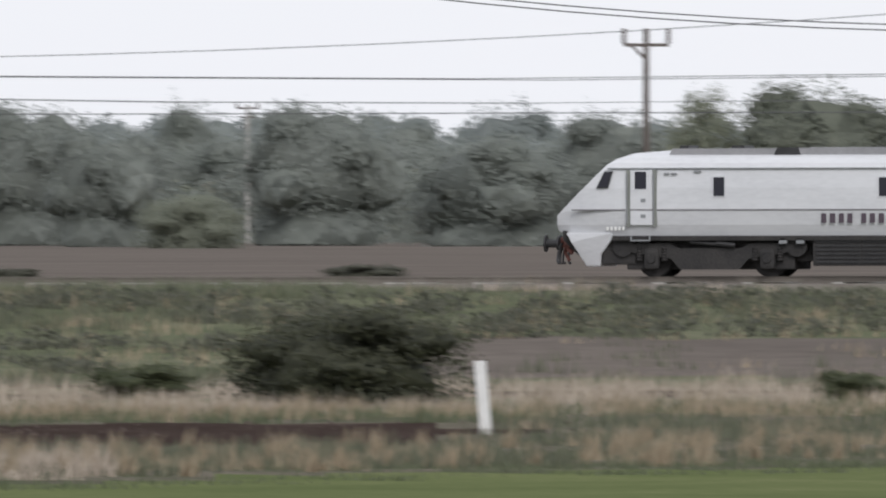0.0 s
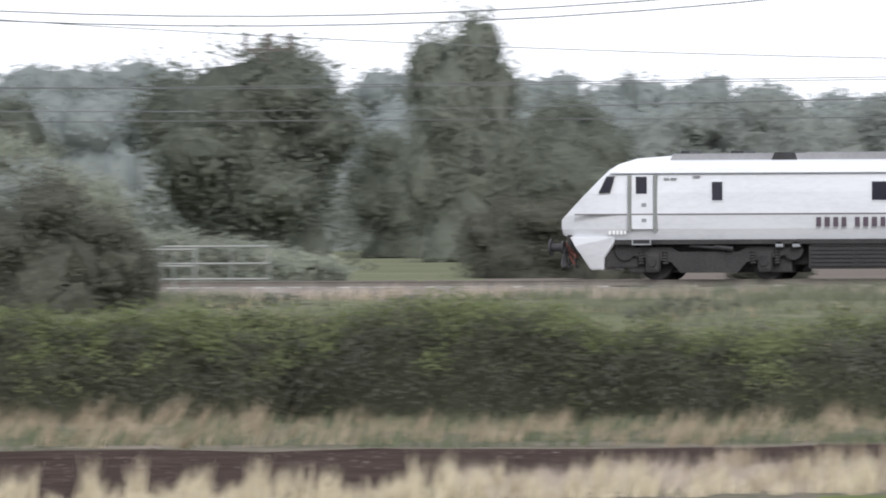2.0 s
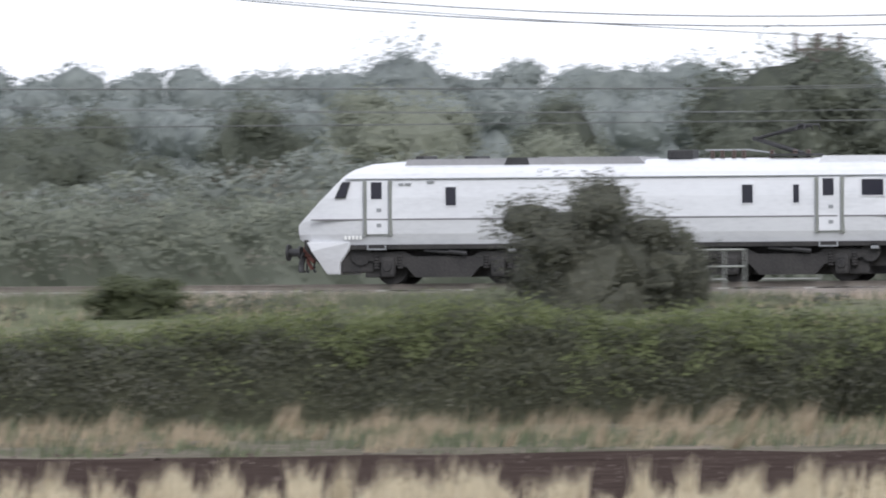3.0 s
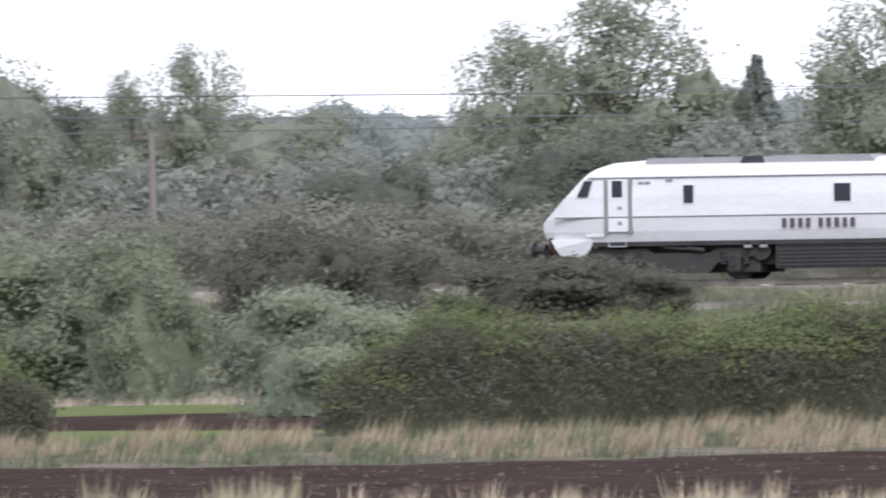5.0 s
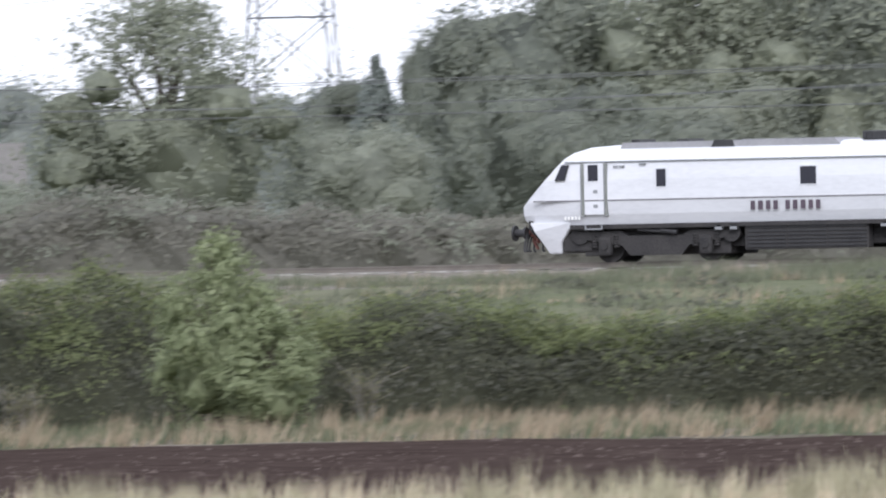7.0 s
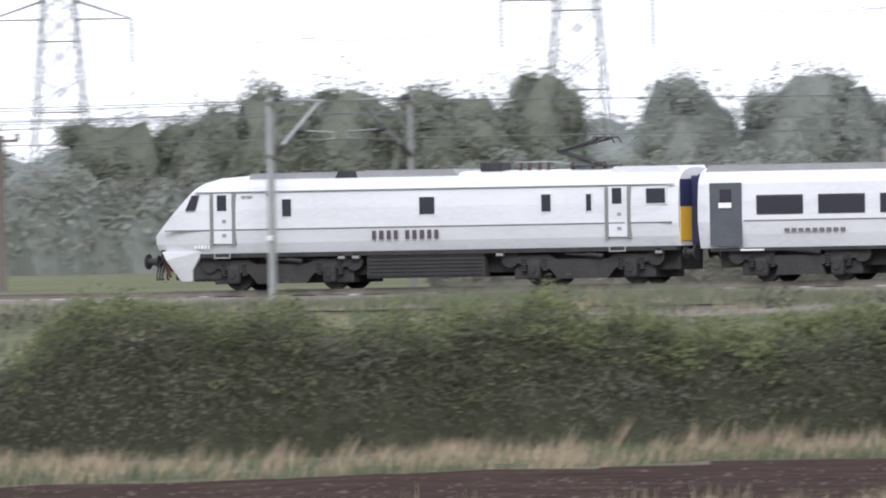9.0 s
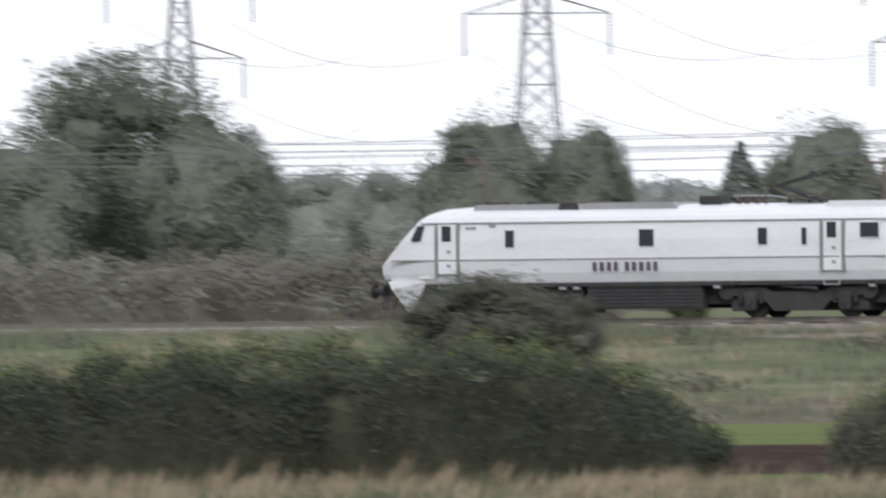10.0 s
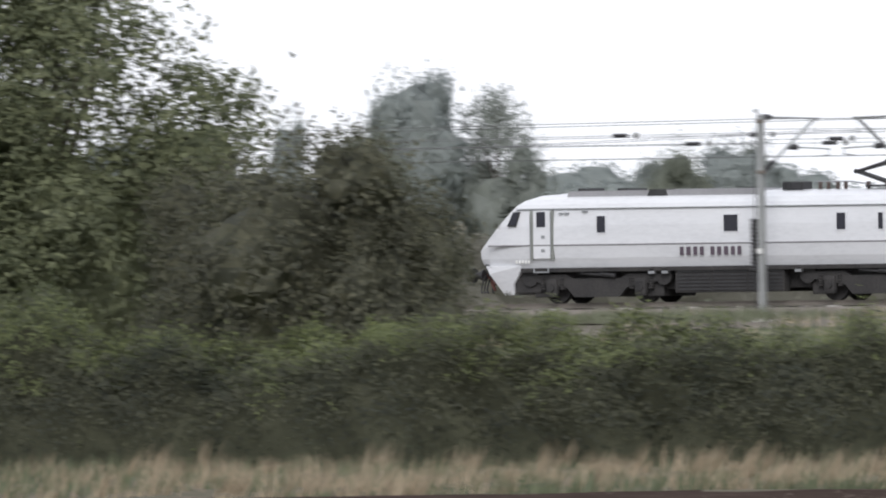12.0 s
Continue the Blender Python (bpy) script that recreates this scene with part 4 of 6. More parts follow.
plant(LONE, TREES_R_G, 19)
plant(OAKS, [304.8, 1150, 4.5, 10.4], 21)
plant(SHRUBS, TREES_B_A, 7)
plant(SHRUBS, TREES_B_B, 8)
plant(FIRS, TREES_C_A, 9)
discard(DEEP + LONE + OAKS + PALES + MISTY + RIDGE + MISTY_LOOSE + LOOSE + SHRUBS + FIRS)

LOW_BUSH = [make_tree("bush", "low brown-green weeds in a stubble field", "bush", "bush", 181 + i, LEAF_BROWN, 3.0, 0.8, 9000, 0.09) for i in range(2)]
DARK_BUSH = [make_tree("bush", "low dark green bramble bush", "bush", "bush", 81 + i, LEAF_HEDGE, 5, 2.4, 14000, 0.095) for i in range(2)]
GREEN_BUSH = [make_tree("bush", "small green bush on the railway bank", "bush", "bush", 84, LEAF_OLIVE, 2.4, 2.4, 7000, 0.09)]
BROWN_BUSH = [make_tree("bush", "dark brownish hawthorn bush with twiggy top", "bush", "bush", 86 + i, LEAF_BROWN, 5.6, tall, 18000, 0.095) for i, tall in enumerate((4.2, 4.0, 1.9, 2.6))]
THORN = [make_tree("bush", "tall dense dark hawthorn standing behind the hedge", "bush", "bush", 186 + i, LEAF_THORN, 5.6, 6.0, 24000, 0.095) for i in range(2)]
MOUND = [make_tree("willow_bush", "round silvery grey-green willow bush", "bush", "bush", 288, LEAF_SILVER, 6.2, 3.05, 22000, 0.09)]
SILVER_BUSH = [make_tree("willow_bush", "tall grey-green leafy willow bush", "bush", "bush", 88 + i, LEAF_SALLOW, 5, 4, 17000, 0.10) for i in range(2)]
plant(LOW_BUSH, BUSH_L_A, 20, spread=1.16)
plant(DARK_BUSH, BUSH_D_A, 11, spread=1.16)
plant(GREEN_BUSH, BUSH_G_A, 12, spread=1.16)
plant(BROWN_BUSH, BUSH_W_A, 13, spread=1.16)
plant(MOUND, BUSH_M_A, 18, spread=1.16)
plant(SILVER_BUSH, BUSH_S_A, 14, spread=1.16)
plant(THORN, BUSH_T_A, 17, spread=1.16)
ELDER = [make_tree("elder_bush", "pale bright-leaved elder growing out of the hedge", "bush", "loose", 91, LEAF_ELDER, 2.4, 3.6, 7000, 0.10)]
plant(ELDER, [450.4, 541, 1.9, 3.9, 448.6, 540, 1.7, 2.5], 16)
discard(LOW_BUSH + DARK_BUSH + GREEN_BUSH + BROWN_BUSH + SILVER_BUSH + MOUND + THORN + ELDER)
ROADSIDE_TREE = [make_tree("tree", "large leafy tree standing in the hedge", "tree", "loose", 95, LEAF_ASH, 7.5, 11, 42000, 0.13)]
plant(ROADSIDE_TREE, [571.4, 592, 7.4, 10.8, 577, 590, 7.0, 9.0], 15)
discard(ROADSIDE_TREE)


def far_wood():
    """The wooded rise behind everything: crowns side by side, deep, closed to the ground."""
    rng = np.random.default_rng(99)
    ridge = [(190, 3.0), (228, 3.0), (262, 3.2), (280, 4.4), (300, 4.8), (318, 5.5), (345, 5.2), (372, 3.9), (395, 4.1), (420, 4.0), (450, 3.8), (470, 3.6), (495, 3.0), (512, 2.2), (530, 2.1), (545, 2.2), (560, 2.9), (620, 3.0)]
    pts, ways, solid, solid_ways = [], [], [], []
    small = unit_ball(2)
    lumps = [np.array([1 + 0.30 * noise.noise(Vector(q) * 1.6 + Vector((k * 7, 0, 0))) for q in small])[:, None] for k in range(12)]
    for a in np.arange(190, 620, 0.85):
        for row in range(2):
            d = 1800 + 300 * row + rng.uniform(-60, 60)
            z1 = 4.6 + (along(ridge, a) * (0.80 + 0.18 * row) + rng.normal(0, 0.22)) * d / 1000
            p = spot(a + rng.normal(0, 0.5), d)
            w = rng.uniform(1.8, 3.2)
            for c, radii, count in (((p.x, p.y, z1 - w * 0.85), (w, w, w * 0.85), 300), ((p.x, p.y, (1.4 + z1 - w) / 2), (w, w, max(0.6, (z1 - w - 1.4) / 2 + 0.6)), 120)):
                q = blob_points(rng, count, c, radii, 0.85)
                pts.append(q)
                ways.append(q - np.array(c))
                solid.append(small * lumps[int(rng.integers(12))] * np.array(radii) * 0.76 + np.array(c))
                solid_ways.append(small)
    ways = np.concatenate(ways)
    # haze over the rise is put into this leaf colour
    me = leaf_mesh("far_wood", leaf_faces(np.concatenate(pts), 0.36, rng, 0.0, ways, 0.5), ways, [LEAF_FAR_HAZE], (np.concatenate(solid), np.concatenate(solid_ways)))
    tagged(new("far_wood", me), "distant green woodland on a low rise, haze in its colour", "woodland", kind="stuff")


far_wood()


# ---- the train ----
def nose_top(x):
    return along([(0.0, 1.72), (0.08, 1.80), (1.50, 3.16), (1.75, 3.32), (2.2, 3.48), (3.2, 3.57), (30, 3.57)], x)


def half_width(x):
    return along([(0, 1.02), (0.4, 1.16), (1.0, 1.29), (1.8, 1.36), (30, 1.36)], x)


def body_shell(stations, low, top, width, rear_taper=False):
    """A loft over cross-sections: upright sides leaning in towards the eaves, a rounded roof."""
    shape = [(0.865, 1.15), (0.948, 1.46), (1.0, 1.86), (0.992, 2.5), (0.955, 3.02), (0.90, 3.20), (0.80, 3.36), (0.55, 3.50), (0.25, 3.56), (0.0, 3.57)]
    ring = [(-a, z) for a, z in shape] + [(a, z) for a, z in shape[-2::-1]]
    bm = bmesh.new()
    rows = []
    for x in stations:
        zt, w, zl = top(x), width(x), low(x)
        rows.append([bm.verts.new((x, a * w, max(zl, min(z, zt)) if z > 1.2 else zl)) for a, z in ring])
    for r0, r1 in zip(rows, rows[1:]):
        for i in range(len(ring) - 1):
            bm.faces.new((r0[i], r1[i], r1[i + 1], r0[i + 1]))
        bm.faces.new((r0[-1], r1[-1], r1[0], r0[0]))
    bm.faces.new(rows[0])
    bm.faces.new(rows[-1][::-1])
    bmesh.ops.remove_doubles(bm, verts=bm.verts, dist=0.0005)
    bmesh.ops.recalc_face_normals(bm, faces=bm.faces[:])
    return bm


def pane(name, parent, x0, x1, z0, z1, y, lean=0.0, frame_mat=BLACK):
    bm = bmesh.new()
    plate(bm, [(x0 - 0.04, z0 - 0.04), (x1 + 0.04, z0 - 0.04), (x1 + 0.04 + lean, z1 + 0.04), (x0 - 0.04 + lean, z1 + 0.04)], y - 0.012, y + 0.03)
    w = part(name, bm, frame_mat, parent)
    bm = bmesh.new()
    plate(bm, [(x0, z0), (x1, z0), (x1 + lean, z1), (x0 + lean, z1)], y - 0.018, y + 0.0)
    part("pane", bm, GLASS, w)
    return w


def wheelset(parent, x, r):
    bm = bmesh.new()
    drum(bm, (0, 0, 0), 0.09, 0.09, 1.5, "Y", 12)
    for s in (-0.72, 0.72):
        drum(bm, (0, s, 0), r, r, 0.13, "Y", 32)
        drum(bm, (0, s - 0.055 * (1 if s > 0 else -1), 0), r + 0.03, r + 0.03, 0.03, "Y", 32)
        drum(bm, (0, s + 0.07 * (1 if s > 0 else -1), 0), r * 0.45, r * 0.3, 0.06, "Y", 16)
        for k in range(3):
            c = Matrix.Rotation(k * 2.094, 4, "Y") @ Vector((r * 0.65, s + 0.07 * (1 if s > 0 else -1), 0))
            drum(bm, c, 0.05, 0.05, 0.03, "Y", 8)
    w = part("wheelset", bm, GRIME, parent)
    w.location = (x, 0, r)
    return w


def bogie(parent, x, base, r, springs=True):
    """Side frames curved down between the axles, axle boxes, coil springs, dampers and brake gear."""
    b = new("bogie")
    b.parent = parent
    b.location = (x, 0, 0)
    h = base / 2
    for s in (-1, 1):
        bm = bmesh.new()
        y0, y1 = sorted((s * 1.02, s * 1.14))
        plate(bm, [(-h - 0.75, 0.72), (-h - 0.75, 0.92), (-h + 0.5, 0.95), (-0.9, 0.80), (0.9, 0.80), (h - 0.5, 0.95), (h + 0.75, 0.92), (h + 0.75, 0.72),
                   (h - 0.55, 0.50), (0.85, 0.20), (-0.85, 0.20), (-h + 0.55, 0.50)], y0, y1)
        part("side_frame", bm, GRIME, b)
        for xa in (-h, h):
            bm = bmesh.new()
            box(bm, xa - 0.22, xa + 0.22, min(s * 1.0, s * 1.24), max(s * 1.0, s * 1.24), r - 0.30, r + 0.30, 0.12)
            drum(bm, (xa, s * 1.25, r), 0.14, 0.12, 0.06, "Y", 14)
            part("axle_box", bm, GRIME, b)
            for dx in (-0.36, 0.36):
                bm = bmesh.new()
                ribbed(bm, (xa + dx, s * 1.1, 0.44), (xa + dx, s * 1.1, 0.84), 5, 0.06, 0.10, 10)
                part("coil_spring", bm, GRIME, b)
        bm = bmesh.new()
        strut(bm, (-0.55, s * 1.2, 0.98), (0.75, s * 1.2, 0.86), 0.05, 8)
        strut(bm, (0.2, s * 1.2, 0.94), (0.75, s * 1.2, 0.88), 0.075, 8)
        part("damper", bm, BLACK, b)
    bm = bmesh.new()
    box(bm, -0.45, 0.45, -1.0, 1.0, 0.4, 0.85, 0.05)
    part("bolster", bm, GRIME, b)
    bm = bmesh.new()
    box(bm, -h + 0.1, h - 0.1, -0.62, 0.62, 0.20, 1.0, 0.06)
    part("motor_casing", bm, GRIME, b)
    for s in (-1, 1):
        for xa in (-h - 0.42, h + 0.42):
            bm = bmesh.new()
            box(bm, xa - 0.34, xa + 0.34, min(s * 0.86, s * 1.0), max(s * 0.86, s * 1.0), 0.20, 1.0, 0.05)
            part("sand_box", bm, GRIME, b)
            bm = bmesh.new()
            drum(bm, (xa + (0.42 if xa > 0 else -0.42), s * 1.05, 0.86), 0.30, 0.30, 0.16, "Y", 18)
            part("air_reservoir", bm, GRIME, b)
    for xa in (-h - 0.62, h + 0.62):
        bm = bmesh.new()
        box(bm, xa - 0.12, xa + 0.12, -0.9, 0.9, 0.2, 0.75, 0.03)
        part("brake_beam", bm, GRIME, b)
    return [wheelset(parent, x - h, r), wheelset(parent, x + h, r)]


def buffers(parent, x, toward, red=True):
    for s in (-0.86, 0.86):
        bm = bmesh.new()
        drum(bm, (x + toward * 0.18, s, 0.94), 0.12, 0.12, 0.36, "X", 14)
        drum(bm, (x + toward * 0.38, s, 0.94), 0.24, 0.24, 0.05, "X", 20)
        drum(bm, (x + toward * 0.02, s, 0.94), 0.19, 0.19, 0.06, "X", 14)
        part("buffer", bm, BLACK, parent)


def locomotive():
    loco = thing("locomotive", (0, 0, 0), "white wedge-nosed electric locomotive with dark stripe and grimy bogies", "locomotive")
    st = [0, 0.08, 0.4, 0.8, 1.2, 1.5, 1.75, 2.2, 2.7, 3.2, 4, 6, 8, 10, 12, 14, 16, 17.6, 18.1, 18.3]
    low = lambda x: along([(0, 1.32), (0.15, 1.22), (0.8, 1.15), (30, 1.15)], x)
    wide = lambda x: half_width(x) if x < 17.9 else along([(17.9, 1.36), (18.3, 1.27)], x)
    body = part("body", body_shell(st, low, nose_top, wide), WHITE, loco, "white painted body side and sloping cab front")
    mod = body.modifiers.new("edge", "BEVEL")
    mod.width, mod.segments, mod.limit_method, mod.angle_limit = 0.035, 2, "ANGLE", radians(28)
    # front spoiler
    bm = plate(bmesh.new(), [(0.30, 1.25), (0.46, 0.98), (0.85, 0.29), (1.26, 0.29), (1.29, 0.62), (1.64, 1.06), (1.64, 1.25)], -1.25, 1.25)
    for v in bm.verts:
        v.co.y *= 0.80 + 0.20 * min(1.0, max(0.0, (v.co.z - 0.29) / 0.75))
    bmesh.ops.bevel(bm, geom=bm.edges[:], offset=0.03, segments=2, affect="EDGES")
    part("front_spoiler", bm, WHITE, loco)
    bm = bmesh.new()
    box(bm, 1.30, 2.3, -1.05, 1.05, 0.34, 1.14, 0.06)
    part("equipment_box", bm, GRIME, loco)
    # black bulkhead behind the buffers
    bm = plate(bmesh.new(), [(0.16, 1.30), (0.16, 1.05), (0.60, 0.62), (0.95, 0.62), (0.95, 1.30)], -1.0, 1.0)
    part("buffer_beam", bm, GRIME, loco)
    # windscreen on the slope
    bm = bmesh.new()
    f = Vector((1.42, 0, 1.36)).normalized()
    up = Vector((-f.z, 0, f.x)) * 0.012
    q = [Vector((0.62, y, 2.30)) for y in (-1.02, 1.02)] + [Vector((1.40, y, 3.05)) for y in (1.05, -1.05)]
    vs = [bm.verts.new(p + up) for p in q] + [bm.verts.new(p - up * 2) for p in q]
    bm.faces.new(vs[:4])
    bm.faces.new(vs[4:][::-1])
    for i in range(4):
        bm.faces.new((vs[i], vs[(i + 1) % 4], vs[4 + (i + 1) % 4], vs[4 + i]))
    bmesh.ops.recalc_face_normals(bm, faces=bm.faces[:])
    part("windscreen", bm, GLASS, loco)
    # lamps
    for s in (-0.80, 0.80):
        bm = bmesh.new()
        box(bm, -0.03, 0.22, s - 0.17, s + 0.17, 1.44, 1.62, 0.03)
        part("headlight", bm, DOOR_GREY, loco)
    # red coupling gear under the nose
    bm = bmesh.new()
    strut(bm, (0.45, -0.35, 1.0), (0.10, -0.55, 0.72), 0.07, 8)
    strut(bm, (0.10, -0.55, 0.72), (0.25, -0.55, 0.45), 0.05, 8)
    strut(bm, (0.5, 0.3, 1.05), (0.1, 0.5, 0.75), 0.06, 8)
    box(bm, 0.12, 0.45, -0.45, 0.45, 0.72, 1.0, 0.05)
    box(bm, 0.02, 0.30, -0.72, -0.40, 0.82, 1.12, 0.05)
    strut(bm, (0.16, -0.62, 0.85), (0.36, -0.70, 0.66), 0.06, 8)
    part("coupling", bm, RED, loco, "worn red coupling")
    for y in (-0.98, -0.80, -0.62, -0.30, 0.34):
        turns = [k / 10 * math.pi for k in range(11)]
        bm = tube(bmesh.new(), [(0.1 - 0.1 * math.sin(q), y + 0.1 * math.cos(q), 0.95 - 0.55 * math.sin(q / 2) ** 2 - 0.12 * math.sin(q)) for q in turns], 0.03, 6)
        part("brake_hose", bm, BLACK, loco)
    buffers(loco, 0.02, -1)
    buffers(loco, 18.32, 1)
    # sides
    for s in (-1, 1):
        y = s * 1.362
        def slab(name, x0, x1, z0, z1, mat, thick=0.012, inn=0.03, label=""):
            bm = bmesh.new()
            box(bm, x0, x1, min(s * 1.29, y + s * thick), max(s * 1.29, y + s * thick), z0, z1)
            return part(name, bm, mat, loco, label)
        def glass(name, x0, x1, z0, z1, lean=0.0):
            bm = bmesh.new()
            plate(bm, [(x0 - 0.035, z0 - 0.035), (x1 + 0.035, z0 - 0.035), (x1 + 0.035 + lean, z1 + 0.035), (x0 - 0.035 + lean, z1 + 0.035)], s * 1.28, y + s * 0.010)
            w = part(name, bm, WHITE, loco)
            bm = bmesh.new()
            plate(bm, [(x0, z0), (x1, z0), (x1 + lean, z1), (x0 + lean, z1)], s * 1.28, y + s * 0.016)
            part("pane", bm, GLASS, w)
        # stripe with the breaks at the doors
        for x0, x1 in ((0.50, 2.07), (2.20, 2.85), (2.98, 15.80), (15.93, 16.50), (16.64, 18.1)):
            slab("waist_stripe", x0, x1, 1.86, 1.90, STRIPE, 0.008)
        slab("eaves_strip", 1.55, 18.2, 3.045, 3.065, DOOR_GREY, 0.004)
        # cab side window, a leaning quarter light
        bm = bmesh.new()
        plate(bm, [(1.22, 2.50), (1.56, 2.50), (1.69, 2.97), (1.46, 2.97)], s * 1.24, y + s * 0.010)
        w = part("cab_window", bm, BLACK, loco)
        bm = bmesh.new()
        plate(bm, [(1.27, 2.53), (1.54, 2.53), (1.66, 2.94), (1.47, 2.94)], s * 1.24, y + s * 0.016)
        part("pane", bm, GLASS, w)
        for dx, mirror in ((2.09, 1), (15.82, 1)):
            # door recess edges, grab rails, steps
            door = slab("cab_door", dx + 0.12, dx + 0.76, 1.46, 3.0, WHITE, 0.006)
            for x in (dx + 0.0, dx + 0.77):
                bm = bmesh.new()
                box(bm, x, x + 0.11, min(s * 1.28, y + s * 0.010), max(s * 1.28, y + s * 0.010), 1.42, 3.0)
                part("door_edge", bm, RAIL_GREY, loco)
                bm = bmesh.new()
                strut(bm, (x + 0.03, y + s * 0.05, 1.5), (x + 0.03, y + s * 0.05, 2.9), 0.018, 8)
                part("grab_rail", bm, DOOR_GREY, loco)
            glass("door_window", dx + 0.25, dx + 0.58, 2.47, 2.96)
            bm = bmesh.new()
            box(bm, dx + 0.42, dx + 0.56, min(y, y + s * 0.02), max(y, y + s * 0.02), 2.10, 2.20)
            box(bm, dx + 0.42, dx + 0.56, min(y, y + s * 0.02), max(y, y + s * 0.02), 1.66, 1.76)
            part("door_lock", bm, DOOR_GREY, loco)
            bm = bmesh.new()
            box(bm, dx + 0.12, dx + 0.70, min(y, y + s * 0.03), max(y, y + s * 0.03), 1.0, 1.04)
            box(bm, dx + 0.12, dx + 0.16, min(y, y + s * 0.03), max(y, y + s * 0.03), 1.02, 1.15)
            box(bm, dx + 0.66, dx + 0.70, min(y, y + s * 0.03), max(y, y + s * 0.03), 1.02, 1.15)
            part("footstep", bm, DOOR_GREY, loco)
        glass("side_window", 4.62, 4.93, 2.27, 2.80)
        glass("side_window", 9.40, 9.92, 2.26, 2.79)
        glass("side_window", 13.63, 13.95, 2.27, 2.80)
        glass("side_window", 15.18, 15.35, 2.27, 2.79)
        glass("side_window", 17.25, 17.90, 2.47, 2.93)
        for x0, x1, z in ((3.18, 3.32, 2.90), (3.38, 3.55, 2.90), (4.05, 4.25, 2.96)):
            slab("vent_slot", x0, x1, z - 0.025, z + 0.025, DOOR_GREY, 0.008)
        # bars of the fleet name, letter by letter
        x = 7.71
        for k, wl in enumerate((0.19, 0.21, 0.19, 0.19, 0, 0.19, 0.20, 0.21, 0.19, 0.19)):
            if wl:
                bm = bmesh.new()
                y0, y1 = min(y, y + s * 0.008), max(y, y + s * 0.008)
                box(bm, x + wl * 0.12, x + wl * 0.86, y0, y1, 1.51, 1.78)
                part("lettering_bar", bm, PURPLE, loco)
            x += (wl or 0.10) + 0.055
        for k in range(5):
            slab("number_bar", 1.50 + k * 0.115, 1.56 + k * 0.115, 1.31, 1.41, PLASTIC_WHITE, -0.055)
        # underframe equipment with louvres
        bm = bmesh.new()
        box(bm, 7.45, 11.55, min(s * 0.85, s * 1.22), max(s * 0.85, s * 1.22), 0.30, 1.10, 0.04)
        crate = part("equipment_case", bm, GRIME, loco)
        for k in range(6):
            for j in range(3):
                bm = bmesh.new()
                box(bm, 7.55 + j * 1.34, 8.82 + j * 1.34, min(s * 1.215, s * 1.25), max(s * 1.215, s * 1.25), 0.38 + 0.115 * k, 0.43 + 0.115 * k)
                part("louvre", bm, BLACK, crate)
        bm = bmesh.new()
        box(bm, 1.68, 18.2, min(s * 0.9, s * 1.30), max(s * 0.9, s * 1.30), 1.02, 1.152)
        part("solebar", bm, GRIME, loco)
        for x in (6.6, 7.1, 12.1, 17.6):
            bm = bmesh.new()
            box(bm, x - 0.12, x + 0.12, min(s * 1.1, s * 1.30), max(s * 1.1, s * 1.30), 0.92, 1.10, 0.03)
            part("jacking_bracket", bm, DOOR_GREY, loco)
    bm = bmesh.new()
    box(bm, 1.9, 18.1, -0.78, 0.78, 0.42, 1.14, 0.05)
    part("underframe", bm, GRIME, loco, "grimy black underframe")
    # roof
    bm = bmesh.new()
    plate(bm, [(3.20, 3.36), (3.32, 3.61), (10.35, 3.63), (10.62, 3.36)], -0.92, 0.92)
    part("roof_fairing", bm, ROOF_GREY, loco, "grey ribbed roof cover")
    for x0, x1, y1, z1 in ((3.36, 3.78, 0.6, 3.70), (4.85, 5.40, 0.6, 3.69), (6.25, 7.05, 0.935, 3.64)):
        bm = bmesh.new()
        plate(bm, [(x0, 3.40), (x1, 3.40), (x1 - 0.08, z1), (x0 + 0.12, z1)], -y1, y1)
        part("roof_hatch", bm, BLACK, loco)
    for k in range(8):
        bm = bmesh.new()
        box(bm, 7.3 + 0.38 * k, 7.34 + 0.38 * k, -0.925, 0.925, 3.4, 3.645)
        part("roof_rib", bm, ROOF_GREY, loco)
    bm = bmesh.new()
    plate(bm, [(15.75, 3.36), (15.95, 3.62), (18.1, 3.62), (18.28, 3.36)], -0.95, 0.95)
    part("roof_fairing", bm, WHITE, loco)
    bm = bmesh.new()
    box(bm, 11.08, 11.86, -0.5, 0.1, 3.55, 3.82, 0.04)
    for k in range(4):
        box(bm, 11.14 + k * 0.19, 11.22 + k * 0.19, -0.52, 0.12, 3.60, 3.78)
    part("circuit_breaker", bm, BLACK, loco)
    for x in (12.4, 12.7, 13.05, 13.35, 14.2, 14.9, 15.3):
        bm = bmesh.new()
        ribbed(bm, (x, -0.3, 3.52), (x, -0.3, 3.80), 4, 0.04, 0.08, 10)
        part("insulator", bm, COPPER, loco)
    bm = bmesh.new()
    strut(bm, (12.2, -0.3, 3.80), (13.5, -0.3, 3.80), 0.025, 6)
    strut(bm, (13.5, -0.3, 3.80), (14.3, -0.3, 3.70), 0.025, 6)
    part("roof_busbar", bm, DOOR_GREY, loco)
    pan = new("pantograph")
    pan.parent = loco
    bm = bmesh.new()
    box(bm, 14.2, 15.5, -0.5, 0.5, 3.62, 3.68)
    part("pantograph_base", bm, BLACK, pan)
    bm = bmesh.new()
    for yy in (-0.12, 0.12):
        strut(bm, (15.05, yy, 3.68), (13.62, yy * 0.6, 4.12), 0.06, 6)
        strut(bm, (13.62, yy * 0.6, 4.12), (15.2, yy * 3, 4.50), 0.04, 6)
    drum(bm, (13.62, 0, 4.12), 0.07, 0.07, 0.3, "Y", 10)
    part("pantograph_arm", bm, BLACK, pan)
    bm = bmesh.new()
